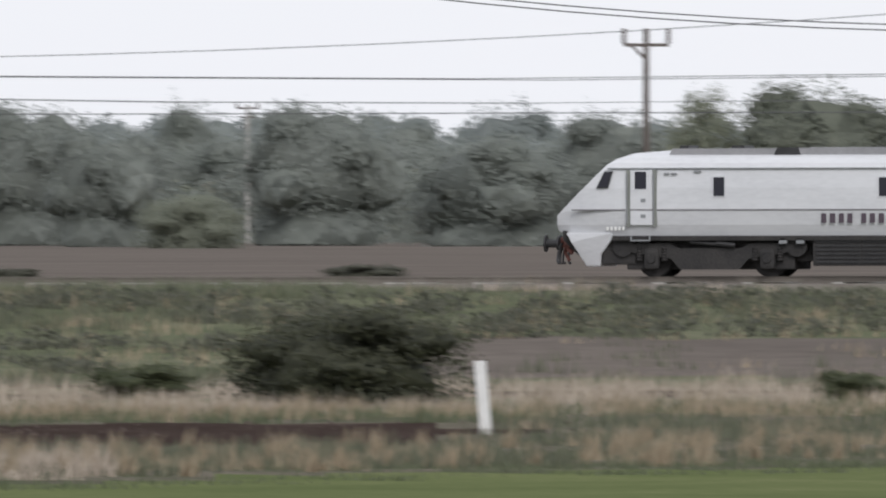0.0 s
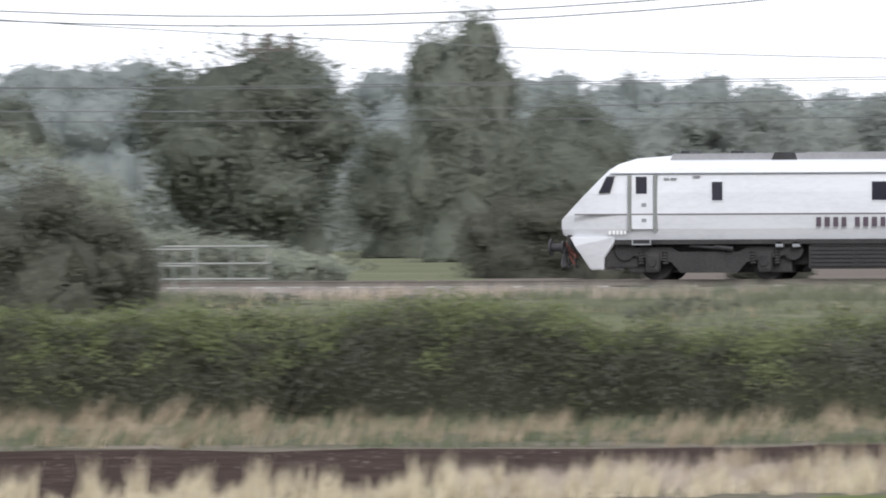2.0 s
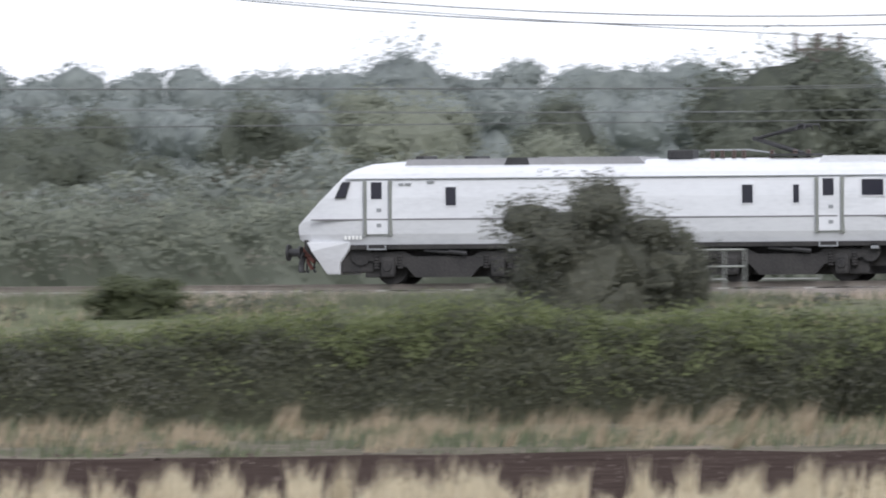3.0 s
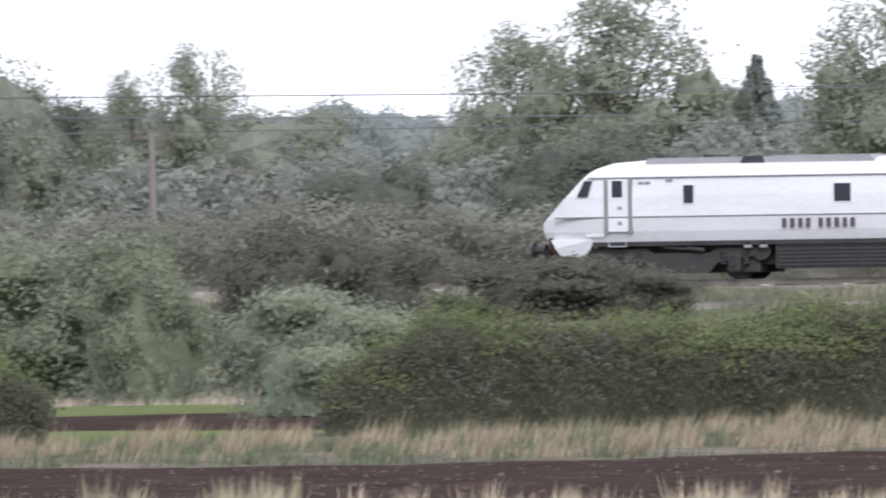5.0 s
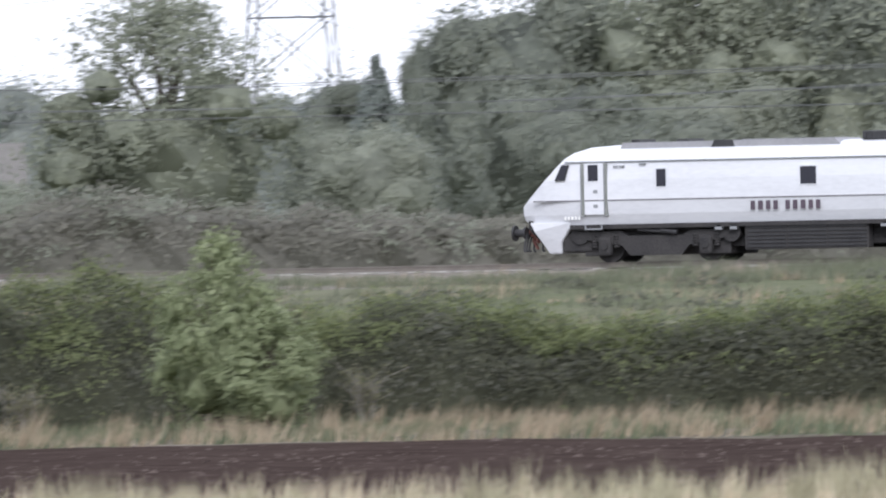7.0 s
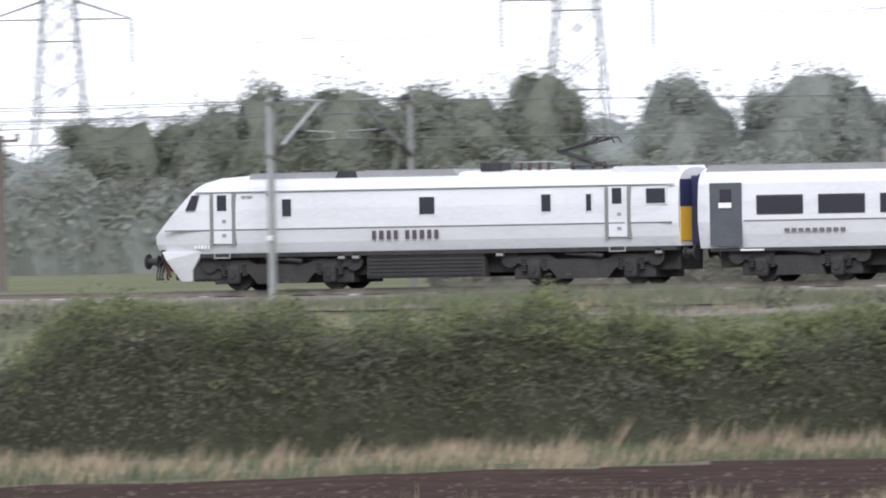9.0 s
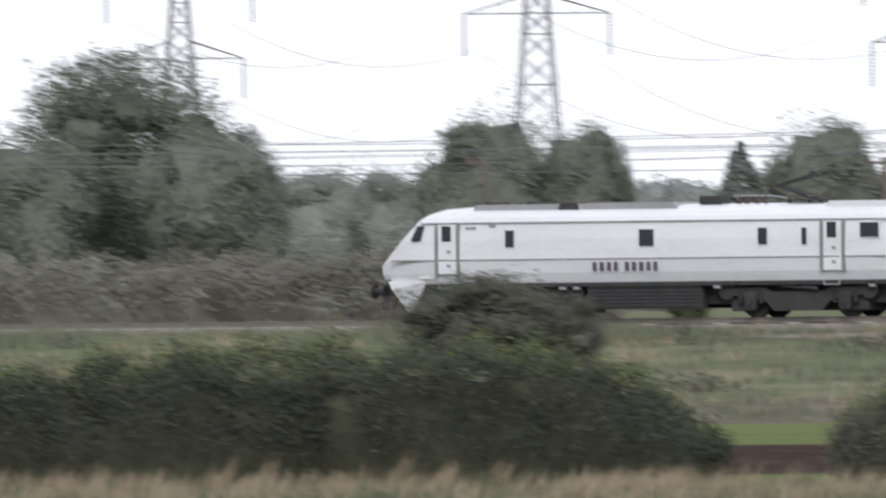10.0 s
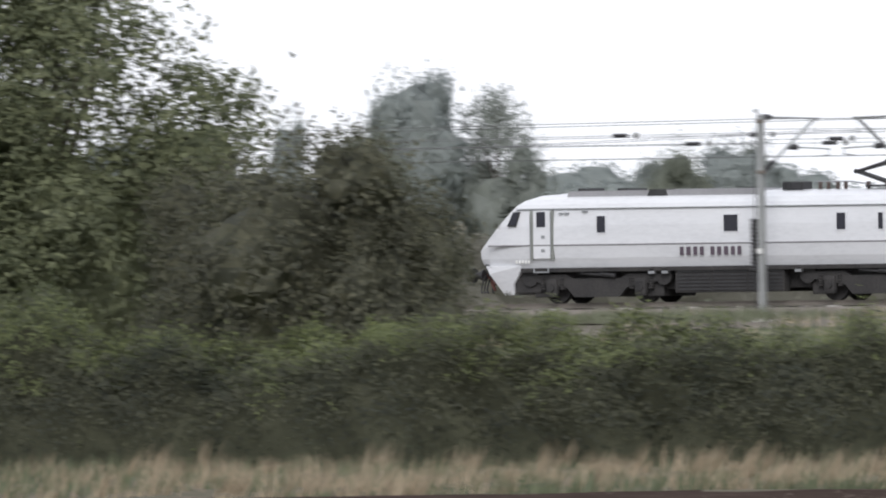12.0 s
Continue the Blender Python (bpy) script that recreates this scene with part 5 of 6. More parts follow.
    for dx in (-0.12, 0.12):
        box(bm, 15.2 + dx - 0.025, 15.2 + dx + 0.025, -0.6, 0.6, 4.50, 4.55)
        for yy in (-0.6, 0.6):
            strut(bm, (15.2 + dx, yy, 4.53), (15.2 + dx, yy * 1.35, 4.36), 0.02, 6)
    part("contact_head", bm, BLACK, pan)
    # rear end
    bm = bmesh.new()
    box(bm, 18.3, 18.32, -1.15, -0.42, 1.3, 2.35)
    box(bm, 18.3, 18.32, 0.42, 1.15, 1.3, 2.35)
    part("end_panel", bm, YELLOW, loco, "yellow end panel")
    bm = bmesh.new()
    box(bm, 18.3, 18.315, -1.15, 1.15, 2.36, 3.2)
    part("end_panel", bm, NAVY, loco, "navy upper end panel")
    bm = bmesh.new()
    box(bm, 18.32, 18.62, -0.42, 0.42, 1.2, 3.3, 0.05)
    part("gangway", bm, NAVY, loco, "dark gangway bellows")
    sets = bogie(loco, 4.45, 3.35, 0.5) + bogie(loco, 14.9, 3.35, 0.5)
    return loco, sets


def coach():
    car = thing("railway_coach", (0, 0, 0), "white passenger coach with grey doors and dark windows", "railway coach", "coaches behind the locomotive")
    n = 23.0
    shell = body_shell([0, 0.3, 2, 6, 10, 14, 18, 21, 22.7, n], lambda x: 1.05, lambda x: 3.6, lambda x: 1.36 if 0.2 < x < 22.8 else 1.30)
    part("body", shell, WHITE, car, "white painted body side")
    bm = bmesh.new()
    plate(bm, [(0.1, 3.30), (0.25, 3.60), (n - 0.25, 3.60), (n - 0.1, 3.30)], -1.0, 1.0)
    part("roof_cover", bm, ROOF_GREY, car, "grey roof")
    for s in (-1, 1):
        y = s * 1.362
        y0, y1 = min(y, y + s * 0.008), max(y, y + s * 0.008)
        for x0 in (0.45, n - 1.55):
            bm = bmesh.new()
            box(bm, x0, x0 + 1.1, y0, y1, 1.12, 3.05)
            door = part("coach_door", bm, COACH_DOOR, car, "dark grey plug door")
            bm = bmesh.new()
            box(bm, x0 + 0.35, x0 + 0.75, min(y, y + s * 0.014), max(y, y + s * 0.014), 2.25, 2.85)
            part("door_window", bm, GLASS, door)
            bm = bmesh.new()
            box(bm, x0 + 0.3, x0 + 0.75, min(y, y + s * 0.016), max(y, y + s * 0.016), 2.28, 2.44)
            part("door_notice", bm, PLASTIC_WHITE, door)
        for k in range(9):
            x = 2.05 + 2.12 * k
            bm = bmesh.new()
            box(bm, x, x + 1.6, y0, y1, 2.06, 2.66, 0.003)
            w = part("window_frame", bm, BLACK, car)
            bm = bmesh.new()
            box(bm, x + 0.06, x + 1.54, min(y, y + s * 0.013), max(y, y + s * 0.013), 2.12, 2.60)
            part("pane", bm, GLASS, w)
        bm = bmesh.new()
        box(bm, 1.6, n - 1.6, y0, y1, 1.86, 1.90)
        part("waist_stripe", bm, STRIPE, car)
        for k in range(9):
            bm = bmesh.new()
            box(bm, 3.0 + 0.24 * k, 3.17 + 0.24 * k, y0, y1, 1.52, 1.63)
            part("lettering_bar", bm, STRIPE, car)
        bm = bmesh.new()
        box(bm, 6.5, 16.5, min(s * 0.8, s * 1.22), max(s * 0.8, s * 1.22), 0.35, 1.05, 0.05)
        part("equipment_case", bm, GRIME, car)
        bm = bmesh.new()
        box(bm, 0.4, n - 0.4, min(s * 0.9, s * 1.28), max(s * 0.9, s * 1.28), 0.95, 1.052)
        part("solebar", bm, GRIME, car)
        bm = bmesh.new()
        box(bm, 1.5, 2.3, min(y, y + s * 0.05), max(y, y + s * 0.05), 0.96, 1.01)
        part("footstep", bm, PLASTIC_WHITE, car)
    bm = bmesh.new()
    box(bm, 0.5, n - 0.5, -0.78, 0.78, 0.45, 1.04, 0.05)
    part("underframe", bm, GRIME, car, "grimy black underframe")
    bm = bmesh.new()
    box(bm, -0.28, 0.0, -0.75, 0.75, 1.2, 3.35, 0.08)
    part("gangway", bm, BLACK, car)
    sets = bogie(car, 3.4, 2.6, 0.457) + bogie(car, 19.6, 2.6, 0.457)
    return car, sets


LOCO, LOCO_SETS = locomotive()
COACH, COACH_SETS = coach()
COACH_TWO = copy_thing(COACH, Matrix())
RAIL_TOP = 2.55
TRAIN_Y = TRACK + 1.37


# ---- along the railway ----
NEAR_Y, FAR_Y = TRACK - 1.75, TRACK + 7.1
MAST_X = (-96.8, -156.8, -217.95, -277.8, -337.7, -397.4, -459.4, -520.3)


def mast(toward, w=0.11, group="overhead line masts", steel=None):
    """A steel column with a level top tube, a raking stay, a registration arm and insulators that hold the wires over its track."""
    m = thing("overhead_line_mast", (0, 0, 0), "grey steel railway mast with cantilever arm and insulators", "mast", group)
    s = toward
    steel = steel or STEEL
    bm = bmesh.new()
    # rolled H-section
    h_shape = [(-w, -0.112), (w, -0.112), (w, -0.092), (0.012, -0.092), (0.012, 0.092), (w, 0.092), (w, 0.112), (-w, 0.112), (-w, 0.092), (-0.012, 0.092), (-0.012, -0.092), (-w, -0.092)]
    foot, head = [[bm.verts.new((x, y, z)) for x, y in h_shape] for z in (-0.3, 6.4)]
    bm.faces.new(foot[::-1])
    bm.faces.new(head)
    for k in range(12):
        bm.faces.new((foot[k], foot[(k + 1) % 12], head[(k + 1) % 12], head[k]))
    part("column", bm, steel, m)
    bm = bmesh.new()
    box(bm, -0.3, 0.3, -0.3, 0.3, -0.4, 0.08, 0.03)
    part("footing", bm, CONCRETE, m)
    bm = bmesh.new()
    strut(bm, (0, s * 0.62, 6.33), (0, s * 3.6, 6.28), 0.032, 8)
    part("top_tube", bm, steel, m)
    bm = bmesh.new()
    strut(bm, (0, s * 0.75, 4.9), (0, s * 3.3, 6.26), 0.05, 8)
    part("raking_stay", bm, steel, m)
    bm = bmesh.new()
    strut(bm, (0, s * 1.7, 5.38), (0, s * 4.3, 5.30), 0.024, 6)
    strut(bm, (0, s * 4.2, 5.30), (0, s * 4.2, 5.10), 0.02, 6)
    strut(bm, (0, s * 4.25, 5.12), (0, s * 3.3, 5.06), 0.018, 6)
    part("registration_arm", bm, steel, m)
    bm = bmesh.new()
    tube(bm, [(0, s * 3.5, 6.28), (0, s * 3.35, 5.9), (0, s * 3.4, 5.36)], 0.012, 5)
    part("hanger", bm, steel, m)
    # earth wire bracket over the column
    bm = bmesh.new()
    strut(bm, (0, 0, 6.35), (0, -s * 0.28, 6.55), 0.03, 6)
    strut(bm, (0, -s * 0.36, 6.53), (0, -s * 0.2, 6.57), 0.05, 6)
    part("wire_bracket", bm, steel, m)
    for y, z, y2, z2, n in ((0.12, 4.58, 0.75, 4.9, 6), (0.12, 6.34, 0.62, 6.33, 5), (1.75, 5.38, 2.25, 5.365, 5)):
        bm = bmesh.new()
        ribbed(bm, (0, s * y, z), (0, s * y2, z2), n, 0.045, 0.095, 8)
        part("insulator", bm, BLACK, m)
    for z in (4.58, 6.2):
        bm = bmesh.new()
        box(bm, -w - 0.02, w + 0.02, -0.13, 0.13, z - 0.06, z + 0.06, 0.01)
        part("clamp", bm, RUSTY, m)
    bm = bmesh.new()
    box(bm, -0.07, 0.07, -0.19, -0.115, 1.98, 2.14)
    part("number_plate_blank", bm, PLASTIC_WHITE, m)
    return m


MAST_GREY = noisy("weathered_mast_steel", [(0.3, (0.19, 0.195, 0.19)), (0.7, (0.29, 0.295, 0.285))], 1.2, 14, 0.65, 0.25, 0.1)
near_mast, far_mast = mast(1, 0.078), mast(-1, 0.056, steel=MAST_GREY)
for x in MAST_X:
    copy_thing(near_mast, pose(x, NEAR_Y, 2.1))
    copy_thing(far_mast, pose(x + 0.3, FAR_Y, 2.12))
for m in (near_mast, far_mast):
    for o in [*m.children_recursive, m]:
        bpy.data.objects.remove(o)
# tension weights on the two western masts
for y, z in ((NEAR_Y, 2.1), (FAR_Y, 2.1)):
    bm = bmesh.new()
    ribbed(bm, (0, 0, 1.4), (0, 0, 3.1), 14, 0.12, 0.15, 14)
    strut(bm, (0, 0, -0.1), (0, 0, 6.0), 0.02, 5)
    w = tagged(link("tension_weight", bm, BLACK), "tall stack of dark iron tensioning weights beside a mast", "tension weight", "tensioning weights")
    w.location = (-459.5 - 0.3, y + 0.25, z)


def wire(name, label, pts, r, group="", mat=WIRE):
    bm = bmesh.new()
    tube(bm, pts, r, 4)
    return tagged(link(name, bm, mat), label, "wire", group)


def catenary(y, messenger, sag):
    pts, contact = [], []
    for x0, x1 in zip(MAST_X, MAST_X[1:]):
        for k in range(6):
            f = k / 6
            pts.append((x0 + (x1 - x0) * f, y, messenger - sag * 4 * f * (1 - f)))
    root = thing("overhead_wire", (0, 0, 0), "overhead electric wire with droppers above the track", "overhead wire", "overhead wires")
    bm = bmesh.new()
    tube(bm, pts, 0.009, 4)
    part("messenger_wire", bm, WIRE, root)
    bm = bmesh.new()
    strut(bm, (MAST_X[0], y, 7.18), (MAST_X[-1], y, 7.18), 0.009, 4)
    part("contact_wire", bm, WIRE, root)
    for p in pts[1::2]:
        bm = bmesh.new()
        strut(bm, p, (p[0], p[1], 7.18), 0.006, 3)
        part("dropper", bm, WIRE, root)


catenary(TRACK + 1.37, 8.0, 0.55)
catenary(TRACK + 4.77, 8.02, 0.55)
wire("return_wire", "thin return conductor slung along the masts", [(x, NEAR_Y - 0.1, 8.38 - (0.25 if k % 2 else 0)) for k, x in enumerate(np.linspace(-96.5, -520, 15))], 0.012)
wire("return_wire", "thin return conductor slung along the masts", [(x, FAR_Y + 0.1, 8.38 - (0.25 if k % 2 else 0)) for k, x in enumerate(np.linspace(-96.5, -520, 15))], 0.012)


def anchor_wire(y, x0, x1, z0, z1, cuts):
    """A wire that runs in from the next span and is made off at a tensioning mast."""
    root = thing("anchor_wire", (0, 0, 0), "overhead wire with dark insulators running to its tensioning mast", "wire", "anchor wires")
    point = lambda f: Vector((x0 + (x1 - x0) * f, y, z0 + (z1 - z0) * f - 0.12 * 4 * f * (1 - f)))
    bm = bmesh.new()
    tube(bm, [point(k / 12) for k in range(13)], 0.010, 4)
    part("conductor", bm, WIRE, root)
    for f in cuts:
        p = point(f)
        bm = bmesh.new()
        ribbed(bm, p - Vector((0.28, 0, 0)), p + Vector((0.28, 0, 0)), 5, 0.035, 0.075, 8)
        part("insulator", bm, BLACK, root)
        bm = bmesh.new()
        drum(bm, p + Vector((0.6, 0, 0)), 0.10, 0.10, 0.04, "Y", 14)
        part("pulley", bm, MAST_GREY, root)


for y, hub in ((NEAR_Y + 0.2, MAST_X[6]), (FAR_Y - 0.2, MAST_X[6])):
    for lift, cuts in ((7.72, (0.045,)), (8.05, (0.09,))):
        anchor_wire(y, hub - 0.1, MAST_X[5], lift, 8.0, cuts)
        anchor_wire(y, hub + 0.1, MAST_X[7], lift - 0.1, 8.0, cuts)


def signal():
    p = spot(537.85, 882, 2.35)
    s = thing("railway_signal", p, "colour light signal with two black hoods on a grey post", "signal")
    bm = bmesh.new()
    strut(bm, (0, 0, -0.3), (0, 0, 3.3), 0.07, 10)
    part("post", bm, STEEL, s)
    bm = bmesh.new()
    box(bm, -0.17, 0.17, -0.10, 0.10, 3.05, 4.15, 0.03)
    part("signal_head", bm, BLACK, s)
    for z in (3.35, 3.85):
        bm = bmesh.new()
        drum(bm, (0.25, 0.0, z), 0.11, 0.13, 0.26, "X", 14)
        part("hood", bm, BLACK, s)
    bm = bmesh.new()
    box(bm, -0.12, 0.14, -0.16, -0.06, 1.05, 1.35, 0.02)
    part("telephone_box", bm, PLASTIC_WHITE, s)
    bm = bmesh.new()
    for y in (-0.3, 0.3):
        strut(bm, (-0.5, y, 2.9), (0.1, y, 2.9), 0.025, 6)
    strut(bm, (-0.5, -0.3, 2.9), (-0.5, 0.3, 2.9), 0.025, 6)
    part("platform_rail", bm, STEEL, s)


signal()


def cabinet(az, d, w, h, mat, label):
    c = thing("trackside_cabinet", spot(az, d, 2.1), label, "equipment cabinet")
    bm = bmesh.new()
    box(bm, -w / 2, w / 2, -0.3, 0.3, 0.1, h, 0.02)
    part("casing", bm, mat, c)
    bm = bmesh.new()
    box(bm, -w / 2 - 0.05, w / 2 + 0.05, -0.36, 0.36, h, h + 0.06, 0.02)
    part("lid", bm, mat, c)
    bm = bmesh.new()
    box(bm, -w / 2 - 0.05, w / 2 + 0.05, -0.35, 0.35, -0.2, 0.1, 0.01)
    part("plinth", bm, CONCRETE, c)
    for k in (-1, 1):
        bm = bmesh.new()
        box(bm, k * w / 4 - w * 0.19, k * w / 4 + w * 0.19, -0.325, -0.3, 0.22, h - 0.1, 0.005)
        d_ = part("cabinet_door", bm, mat, c)
        bm = bmesh.new()
        box(bm, k * 0.07 - 0.02, k * 0.07 + 0.02, -0.36, -0.32, h * 0.5, h * 0.62)
        part("handle", bm, BLACK, d_)


cabinet(532.2, 893, 0.62, 1.15, CABINET_GREEN, "small pale green steel equipment cabinet on a concrete plinth")
cabinet(527.1, 893, 1.08, 1.65, CONCRETE, "weathered grey double-door equipment cabinet beside the track")

# low guard rails
def guard_rail(az0, az1, d, z, heights, label):
    g = thing("guard_rail", spot((az0 + az1) / 2, d, z), label, "railing")
    a, b = spot(az0, d, 0) - spot((az0 + az1) / 2, d, 0), spot(az1, d, 0) - spot((az0 + az1) / 2, d, 0)
    for h in heights:
        bm = bmesh.new()
        strut(bm, a + Vector((0, 0, h)), b + Vector((0, 0, h)), 0.03, 8)
        part("rail", bm, RAIL_GREY, g)
    for f in (0.0, 0.35, 0.68, 1.0):
        bm = bmesh.new()
        p = a.lerp(b, f)
        strut(bm, p + Vector((0, 0, -0.3)), p + Vector((0, 0, heights[-1])), 0.03, 8)
        part("post", bm, RAIL_GREY, g)


guard_rail(311.8, 315.7, 806, 2.1, (0.5, 0.95, 1.45), "grey tubular guard rail at the edge of the track")
guard_rail(314.5, 316.6, 795, 2.1, (0.9, 1.38), "grey tubular guard rail at the edge of the track")
guard_rail(529.3, 533.2, 890, 2.1, (0.45,), "low grey tubular rail beside the cabinets")

# white marker post in the rough grass
white_post = thing("marker_post", spot(242.2, 552, 0), "leaning white painted marker post in rough grass", "post")
white_post.rotation_euler = (0, radians(-5), 0)
bm = bmesh.new()
box(bm, -0.10, 0.10, -0.10, 0.10, -0.3, 1.48, 0.015)
part("shaft", bm, PLASTIC_WHITE, white_post)
bm = bmesh.new()
box(bm, -0.11, 0.11, -0.11, 0.11, -0.3, 0.12, 0.01)
part("foot", bm, CONCRETE, white_post)


# ---- poles, pylons and their lines ----
OLD_WOOD = noisy("silvered_pole", [(0.3, (0.15, 0.135, 0.12)), (0.7, (0.24, 0.22, 0.20))], 1.5, 12, 0.9, stretch=(1, 1, 0.1))


def pole(az, d, top, kind, label):
    p = spot(az, d, land(d * math.cos(az / 1000)))
    h = top - p.z
    o = thing("telegraph_pole", p, label, "pole", "wooden and concrete poles")
    o.rotation_euler = (0, 0, az / 1000)
    bm = bmesh.new()
    strut(bm, (0, 0, -0.3), (0, 0, h), 0.16, 10, 0.11)
    part("shaft", bm, CONCRETE if kind == "pale" else OLD_WOOD if kind == "weathered" else POLE_WOOD, o)
    bm = bmesh.new()
    if kind == "forks":
        box(bm, -0.82, 0.82, -0.06, 0.06, h - 0.62, h - 0.50)
        strut(bm, (-0.5, 0, h - 0.6), (0, 0, h - 1.1), 0.05, 6)
    elif kind == "bracket":
        box(bm, -0.72, 0.10, -0.05, 0.05, h - 0.16, h - 0.06)
        strut(bm, (-0.5, 0, h - 0.14), (0, 0, h - 0.5), 0.03, 6)
        box(bm, -0.18, 0.04, -0.14, -0.04, h - 0.95, h - 0.62)
    else:
        box(bm, -0.65, 0.65, -0.05, 0.05, h - 0.25, h - 0.15)
        box(bm, -0.45, 0.45, -0.05, 0.05, h - 0.75, h - 0.66)
    part("crossarm", bm, POLE_WOOD, o)
    for x in ((-0.80, 0.0, 0.80) if kind == "forks" else (-0.66, -0.3) if kind == "bracket" else (-0.6, 0.6)):
        bm = bmesh.new()
        z = h - 0.5 if kind == "forks" else h - 0.15
        n = 5 if kind == "forks" else 2
        ribbed(bm, (x, 0, z - 0.02), (x, 0, z + 0.11 * n), n, 0.05, 0.09, 8)
        part("insulator", bm, COPPER, o)
    return o


pole(236.4, 1000, 10.9, "forks", "dark wooden power pole with three upright insulators")
pole(311.8, 1000, 10.95, "forks", "brown wooden power pole with three upright insulators")
pole(250.8, 1580, 10.3, "pale", "pale concrete pole standing in the far field")
pole(401.0, 1000, 7.75, "weathered", "pale weathered pole with a short crossarm among trees")
pole(530.4, 960, 8.0, "bracket", "dark wooden pole with a bracket arm on one side")
pole(493.4, 980, 7.9, "plain", "dark wooden pole with a short crossarm")
pole(507.8, 980, 8.0, "bracket", "dark wooden pole with a bracket arm on one side")
bm = bmesh.new()
strut(bm, (0, 0, -0.2), (0.45, 0, 2.2), 0.12, 6, 0.09)
o = tagged(link("leaning_post", bm, CONCRETE), "pale leaning concrete post at the field edge", "post")
o.location = spot(254.9, 1560, 2.4)


def pylon(az, d, base, taper, arms, turn, label, top=40.0, strut_r=0.09, waist=1.3, hang=True, levels=()):
    """A lattice tower: four legs, rings and cross bracing on each face, arms with strings of insulators."""
    p = spot(az, d, 2.4 if d > 780 else 0)
    t = thing("electricity_pylon", p, label, "pylon", "lattice pylons")
    t.rotation_euler = (0, 0, az / 1000 + radians(turn))
    half = lambda z: max(waist / 2, base / 2 - taper * z / 2)
    corner = lambda i, z: Vector((half(z) * (1, 1, -1, -1)[i % 4], half(z) * (1, -1, -1, 1)[i % 4], z))
    zs = list(levels) or [0]
    while zs[-1] < top:
        zs.append(min(top, zs[-1] + max(1.6, half(zs[-1]) * 1.55)))
    for i in range(4):
        bm = bmesh.new()
        tube(bm, [corner(i, z) for z in zs], strut_r * 1.3, 4)
        part("leg", bm, PYLON_STEEL, t)
        for k, (z0, z1) in enumerate(zip(zs, zs[1:])):
            thick = strut_r * (0.45 if levels and k == 0 else 0.7)
            mid = corner(i, z1).lerp(corner(i + 1, z1), 0.5)
            for foot, head in ((i, i + 1), (i + 1, i)):
                top_end = mid if levels and k == 0 else corner(head, z1)
                part("brace", strut(bmesh.new(), corner(foot, z0), top_end, thick, 4), PYLON_STEEL, t)
            if k % 2 == 0 or levels or z1 > 20:
                part("ring_bar", strut(bmesh.new(), corner(i, z1), corner(i + 1, z1), strut_r * 0.8, 4), PYLON_STEEL, t)
    for z, reach in arms:
        z -= p.z
        for s in (-1, 1):
            bm = bmesh.new()
            tip = Vector((s * reach, 0, z))
            for y in (-1, 1):
                strut(bm, Vector((s * half(z), y * half(z), z)), tip, strut_r * 0.8, 4)
                strut(bm, Vector((s * half(z + 1.4), y * half(z + 1.4), z + 1.4)), tip, strut_r * 0.8, 4)
            for f in (0.3, 0.6):
                strut(bm, tip.lerp(Vector((s * half(z), 0, z)), f), tip.lerp(Vector((s * half(z), 0, z + 1.4)), f), strut_r * 0.5, 4)
            part("crossarm", bm, PYLON_STEEL, t)
            bm = bmesh.new()
            e = tip + (Vector((0, 0, -3.3)) if hang else Vector((-s * 0.9, -0.6, -0.8)))
            ribbed(bm, tip, e, 12, 0.05, 0.11, 6)
            part("insulator_string", bm, PYLON_STEEL, t)
    return t


pylon(267.7, 890, 7.5, 0.26, ((26, 7), (33, 8)), 20, "tall lattice pylon whose legs straddle the field edge", 42, 0.068, 1.5, True, (0, 4.2, 8.7, 12.4, 15.4))
FAR_PYLONS = [(537.4, 2400, 2.9, 0.055, ((22.1, 4.6), (17.0, 6.7), (12.0, 5.6)), False), (528.7, 2300, 4.3, 0.14, ((22.3, 5.9), (17.1, 4.9)), True),
              (518.8, 2250, 4.6, 0.14, ((20.8, 5.2), (27, 6)), True), (505.9, 2150, 5.0, 0.15, ((23.3, 5.7), (29, 6)), True),
              (491.2, 2050, 5.2, 0.15, ((20.0, 5.4), (26, 6)), True), (472.5, 1950, 5.4, 0.14, ((20.0, 5.4), (26, 6)), True),
              (447.5, 1500, 5.8, 0.13, ((19.4, 5.0), (25, 6)), True), (411.4, 1420, 5.6, 0.13, ((20.0, 5.0), (26, 6)), True)]
for az, d, b, tp, arms, hang in FAR_PYLONS:
    pylon(az, d, b, tp, arms, 8, "distant grey lattice pylon with paired crossarms", 32, 0.06, 1.2, hang)
# lines from tower to tower
for (a0, d0, *_r0, arms0, _h0), (a1, d1, *_r1, arms1, _h1) in zip(FAR_PYLONS, FAR_PYLONS[1:]):
    for level in range(2):
        for s in (-1, 1):
            z0, z1 = arms0[level][0] - 3.3, arms1[level][0] - 3.3
            pts = []
            for k in range(13):
                f = k / 12
                q = spot(a0 + (a1 - a0) * f, d0 + (d1 - d0) * f + s * 5, z0 + (z1 - z0) * f - 5.0 * 4 * f * (1 - f))
                q.x += s * 4.6
                pts.append(q)
            wire("power_line", "thin sagging conductor between pylons", pts, 0.02, "power lines")
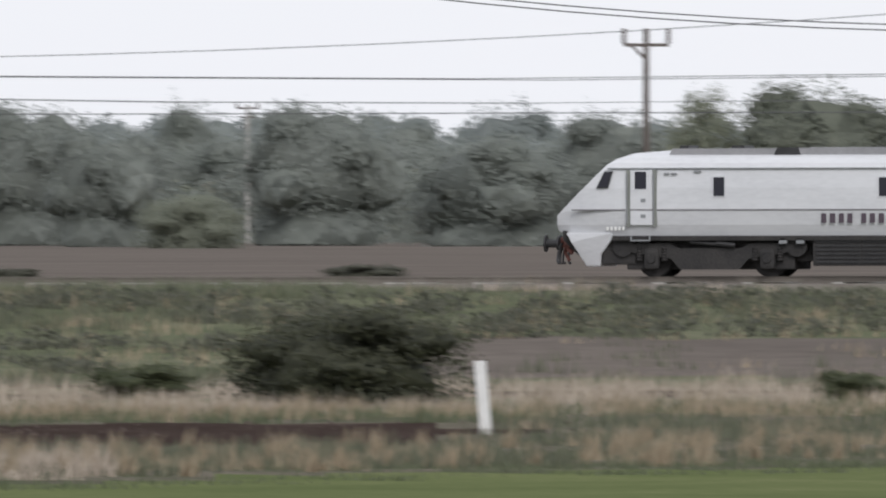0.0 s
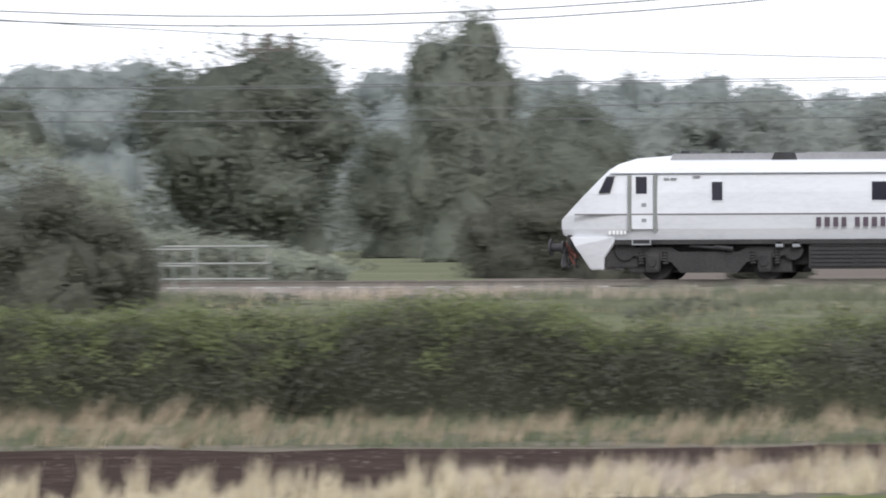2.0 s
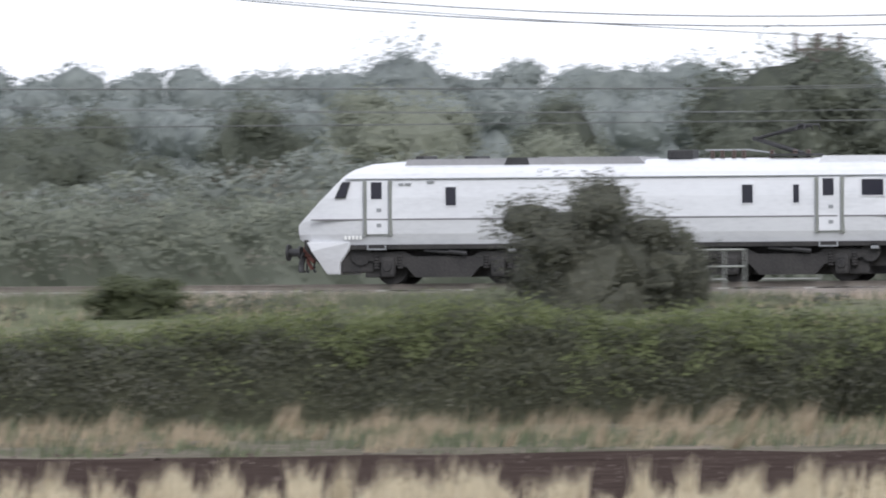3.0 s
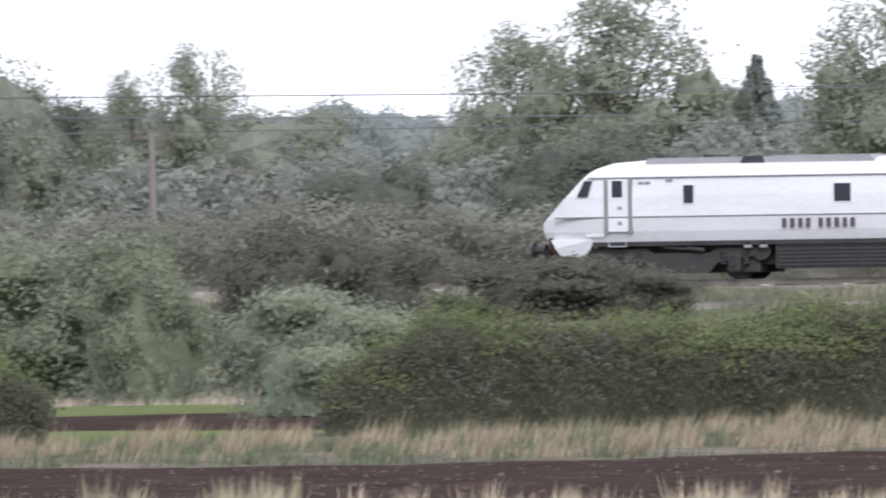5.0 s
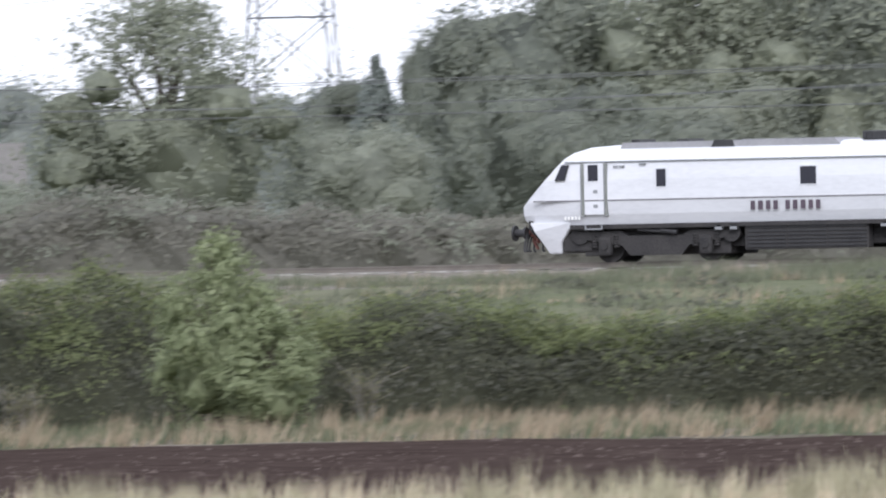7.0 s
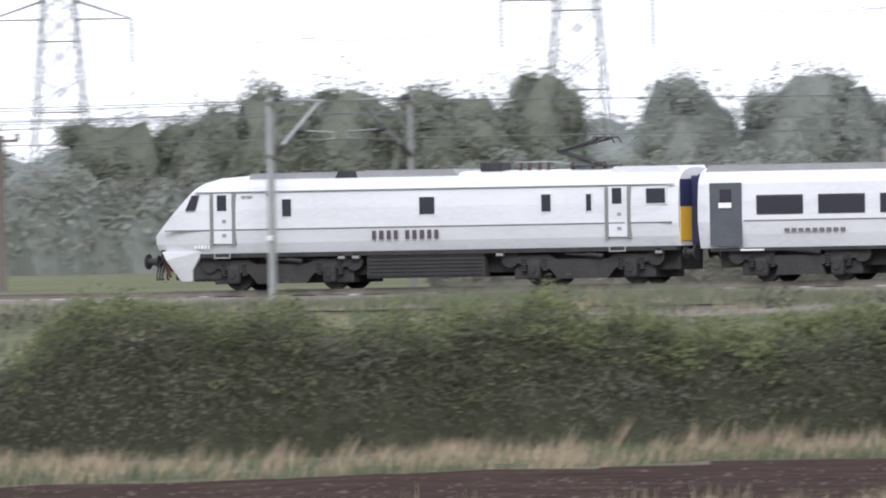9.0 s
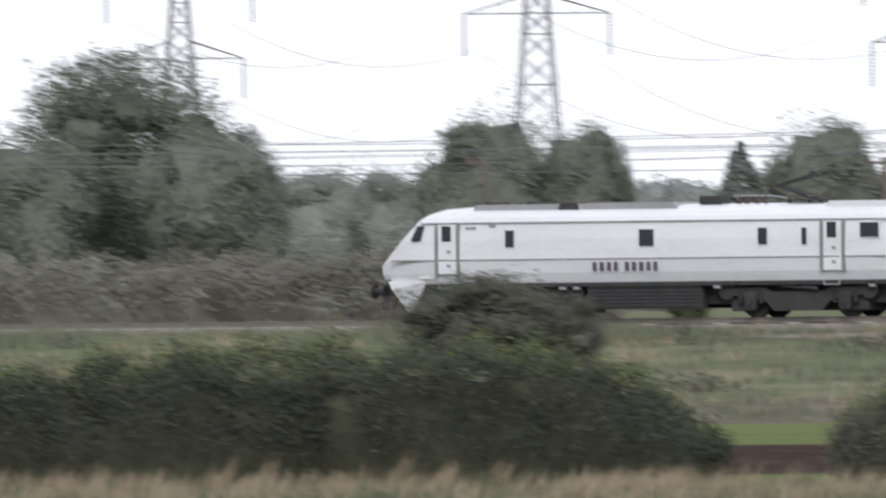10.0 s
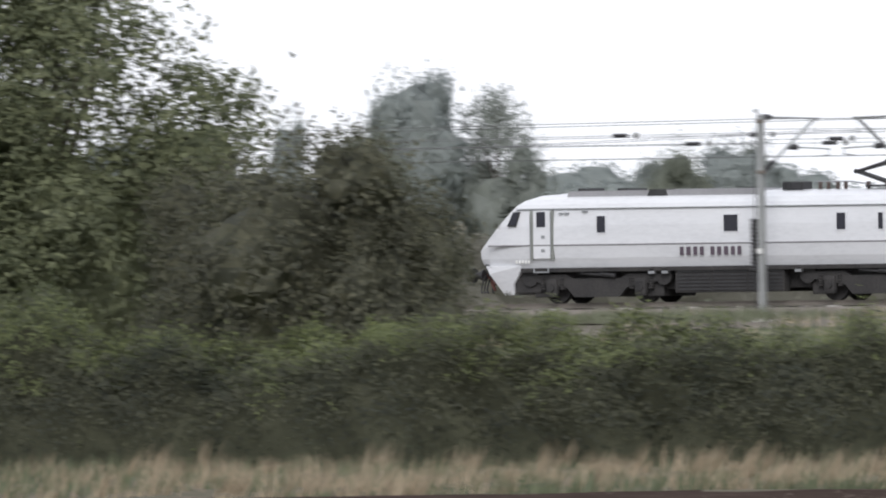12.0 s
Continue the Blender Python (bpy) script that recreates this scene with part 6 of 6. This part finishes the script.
for lift in (0.0, 0.35):
    wire("power_line", "sagging conductor high over the railway", [spot(a, 900 + (a - 268) * 1.5, 4.6 + (6.65 + lift + 0.0026 * (a - 312) ** 2) * (0.9 + (a - 268) * 0.0015)) for a in np.linspace(268, 352, 26)], 0.022, "power lines")
    wire("power_line", "sagging conductor high over the railway", [spot(a, 890, 4.6 + (6.15 + lift * 0.6 + 0.0024 * (a - 221) ** 2) * 0.89) for a in np.linspace(190, 267, 26)], 0.022, "power lines")
wire("power_line", "thin wire between wooden poles", [spot(a, 1000, 10.9 - 2.2 * (1 - ((a - 274) / 38) ** 2) * 0.5) for a in np.linspace(200, 349, 30)], 0.016, "power lines")


# ---- buildings and vehicles far off ----
def house(az, d, w, deep, eaves, ridge, label, turn=0, tiles=ROOF_TILE):
    p = spot(az, d, 2.4)
    h = thing("house", p, label, "house")
    h.rotation_euler = (0, 0, az / 1000 + radians(turn))
    bm = bmesh.new()
    plate(bm, [(-w / 2, -0.3), (w / 2, -0.3), (w / 2, eaves), (-w / 2, eaves)], -deep / 2, deep / 2)
    part("wall", bm, BRICK, h)
    for s in (-1, 1):
        bm = bmesh.new()
        q = [(-w / 2 - 0.3, s * (deep / 2 + 0.3), eaves - 0.15), (w / 2 + 0.3, s * (deep / 2 + 0.3), eaves - 0.15), (w / 2 + 0.3, 0, ridge), (-w / 2 - 0.3, 0, ridge)]
        a = [bm.verts.new(v) for v in q]
        b = [bm.verts.new((v[0], v[1], v[2] + 0.18)) for v in q]
        bm.faces.new(a)
        bm.faces.new(b[::-1])
        for i in range(4):
            bm.faces.new((a[i], b[i], b[(i + 1) % 4], a[(i + 1) % 4]))
        bmesh.ops.recalc_face_normals(bm, faces=bm.faces[:])
        part("roof", bm, tiles, h)
    for x in (-w / 4, w / 4):
        bm = bmesh.new()
        box(bm, x - 0.5, x + 0.5, -deep / 2 - 0.05, -deep / 2 + 0.05, 1.0, 2.0)
        part("window", bm, GLASS, h)


house(279.2, 1700, 3.9, 6, 2.4, 3.9, "low barn with a brown tiled roof behind trees", 30, BROWN_TILE)
house(459.4, 1240, 4.8, 6, 3.0, 4.9, "bungalow with a grey-brown tiled roof behind bushes", 3)


def van(az, d, mat, label, turn):
    v = thing("van", spot(az, d, 2.4), label, "van", "parked vans")
    v.rotation_euler = (0, 0, radians(turn))
    bm = bmesh.new()
    plate(bm, [(-2.3, 0.35), (2.2, 0.35), (2.4, 0.9), (2.2, 1.1), (1.5, 1.9), (1.2, 2.0), (-2.2, 2.05), (-2.35, 1.8)], -0.9, 0.9)
    body = part("body", bm, mat, v)
    body.modifiers.new("edge", "BEVEL").width = 0.06
    bm = bmesh.new()
    plate(bm, [(0.5, 1.2), (1.75, 1.2), (1.35, 1.75), (0.5, 1.75)], -0.92, 0.92)
    part("side_window", bm, GLASS, v)
    for x in (-1.5, 1.5):
        for y in (-0.8, 0.8):
            bm = bmesh.new()
            drum(bm, (x, y, 0.33), 0.33, 0.33, 0.2, "Y", 16)
            part("wheel", bm, BLACK, v)


for az, t in ((272.0, 70), (271.2, 60), (270.4, 75), (269.2, 10)):
    van(az, 1575, PLASTIC_WHITE, "white parked van at the far field edge", t)
van(266.6, 1575, CABINET_GREEN, "pale grey parked van at the far field edge", 5)
van(262.6, 1580, YELLOW, "dull yellow parked van at the far field edge", 80)


def polytunnel(az, d, w, h):
    g = thing("polytunnel", spot(az, d, 2.4), "long white polythene growing tunnel", "polytunnel", "polytunnels")
    g.rotation_euler = (0, 0, az / 1000)
    bm = bmesh.new()
    plate(bm, [(-w / 2, 0), (w / 2, 0), (w / 2, h * 0.8), (w / 2 - 0.3, h), (-w / 2 + 0.3, h), (-w / 2, h * 0.8)], -3, 3)
    part("cover", bm, PLASTIC_WHITE, g)
    for k in range(6):
        x = -w / 2 + w * k / 5
        bm = bmesh.new()
        strut(bm, (x, -3.05, 0), (x, -3.05, h * 0.9), 0.05, 6)
        part("hoop", bm, STEEL, g)


polytunnel(526.9, 1500, 4.8, 3.55)
polytunnel(538.5, 1500, 7.0, 3.7)
# ripe field on the far slope
bm = bmesh.new()
nf = [spot(a, 1560, 2.3) for a in (546.5, 549, 553, 557.5)] + [spot(a, 1640, z) for a, z in ((557, 6.2), (553, 6.7), (549, 6.6), (547, 6.0))]
bk = [spot(a, 1740, 2.3) for a in (546.5, 549, 553, 557.5)]
lo = [bm.verts.new(v) for v in nf]
bv = [bm.verts.new(v) for v in bk]
for i in range(3):
    bm.faces.new((lo[i], lo[i + 1], lo[6 - i], lo[7 - i]))
    bm.faces.new((lo[7 - i], lo[6 - i], bv[i + 1], bv[i]))
bm.faces.new((lo[0], lo[7], bv[0]))
bm.faces.new((lo[3], bv[3], lo[4]))
bmesh.ops.recalc_face_normals(bm, faces=bm.faces[:])
tagged(link("field_slope", bm, WHEAT), "pale ripe field on a distant slope", "field", kind="structure")


# ---- movement ----
def motions():
    walk(LOCO, [(t, pose(x, TRAIN_Y, RAIL_TOP)) for t, x in TRAIN])
    walk(COACH, [(t, pose(x + 18.98, TRAIN_Y, RAIL_TOP)) for t, x in TRAIN])
    walk(COACH_TWO, [(t, pose(x + 42.5, TRAIN_Y, RAIL_TOP)) for t, x in TRAIN])
    # wheels roll westwards, once in about an eighth of a second
    step = 84.0
    for sets in (LOCO_SETS, COACH_SETS):
        for w in sets:
            x, y, z = w.location
            walk(w, [(k / FPS, Matrix.Translation((x, y, z)) @ Matrix.Rotation(radians(-step * k), 4, "Y")) for k in range(0, 361)])


motions()
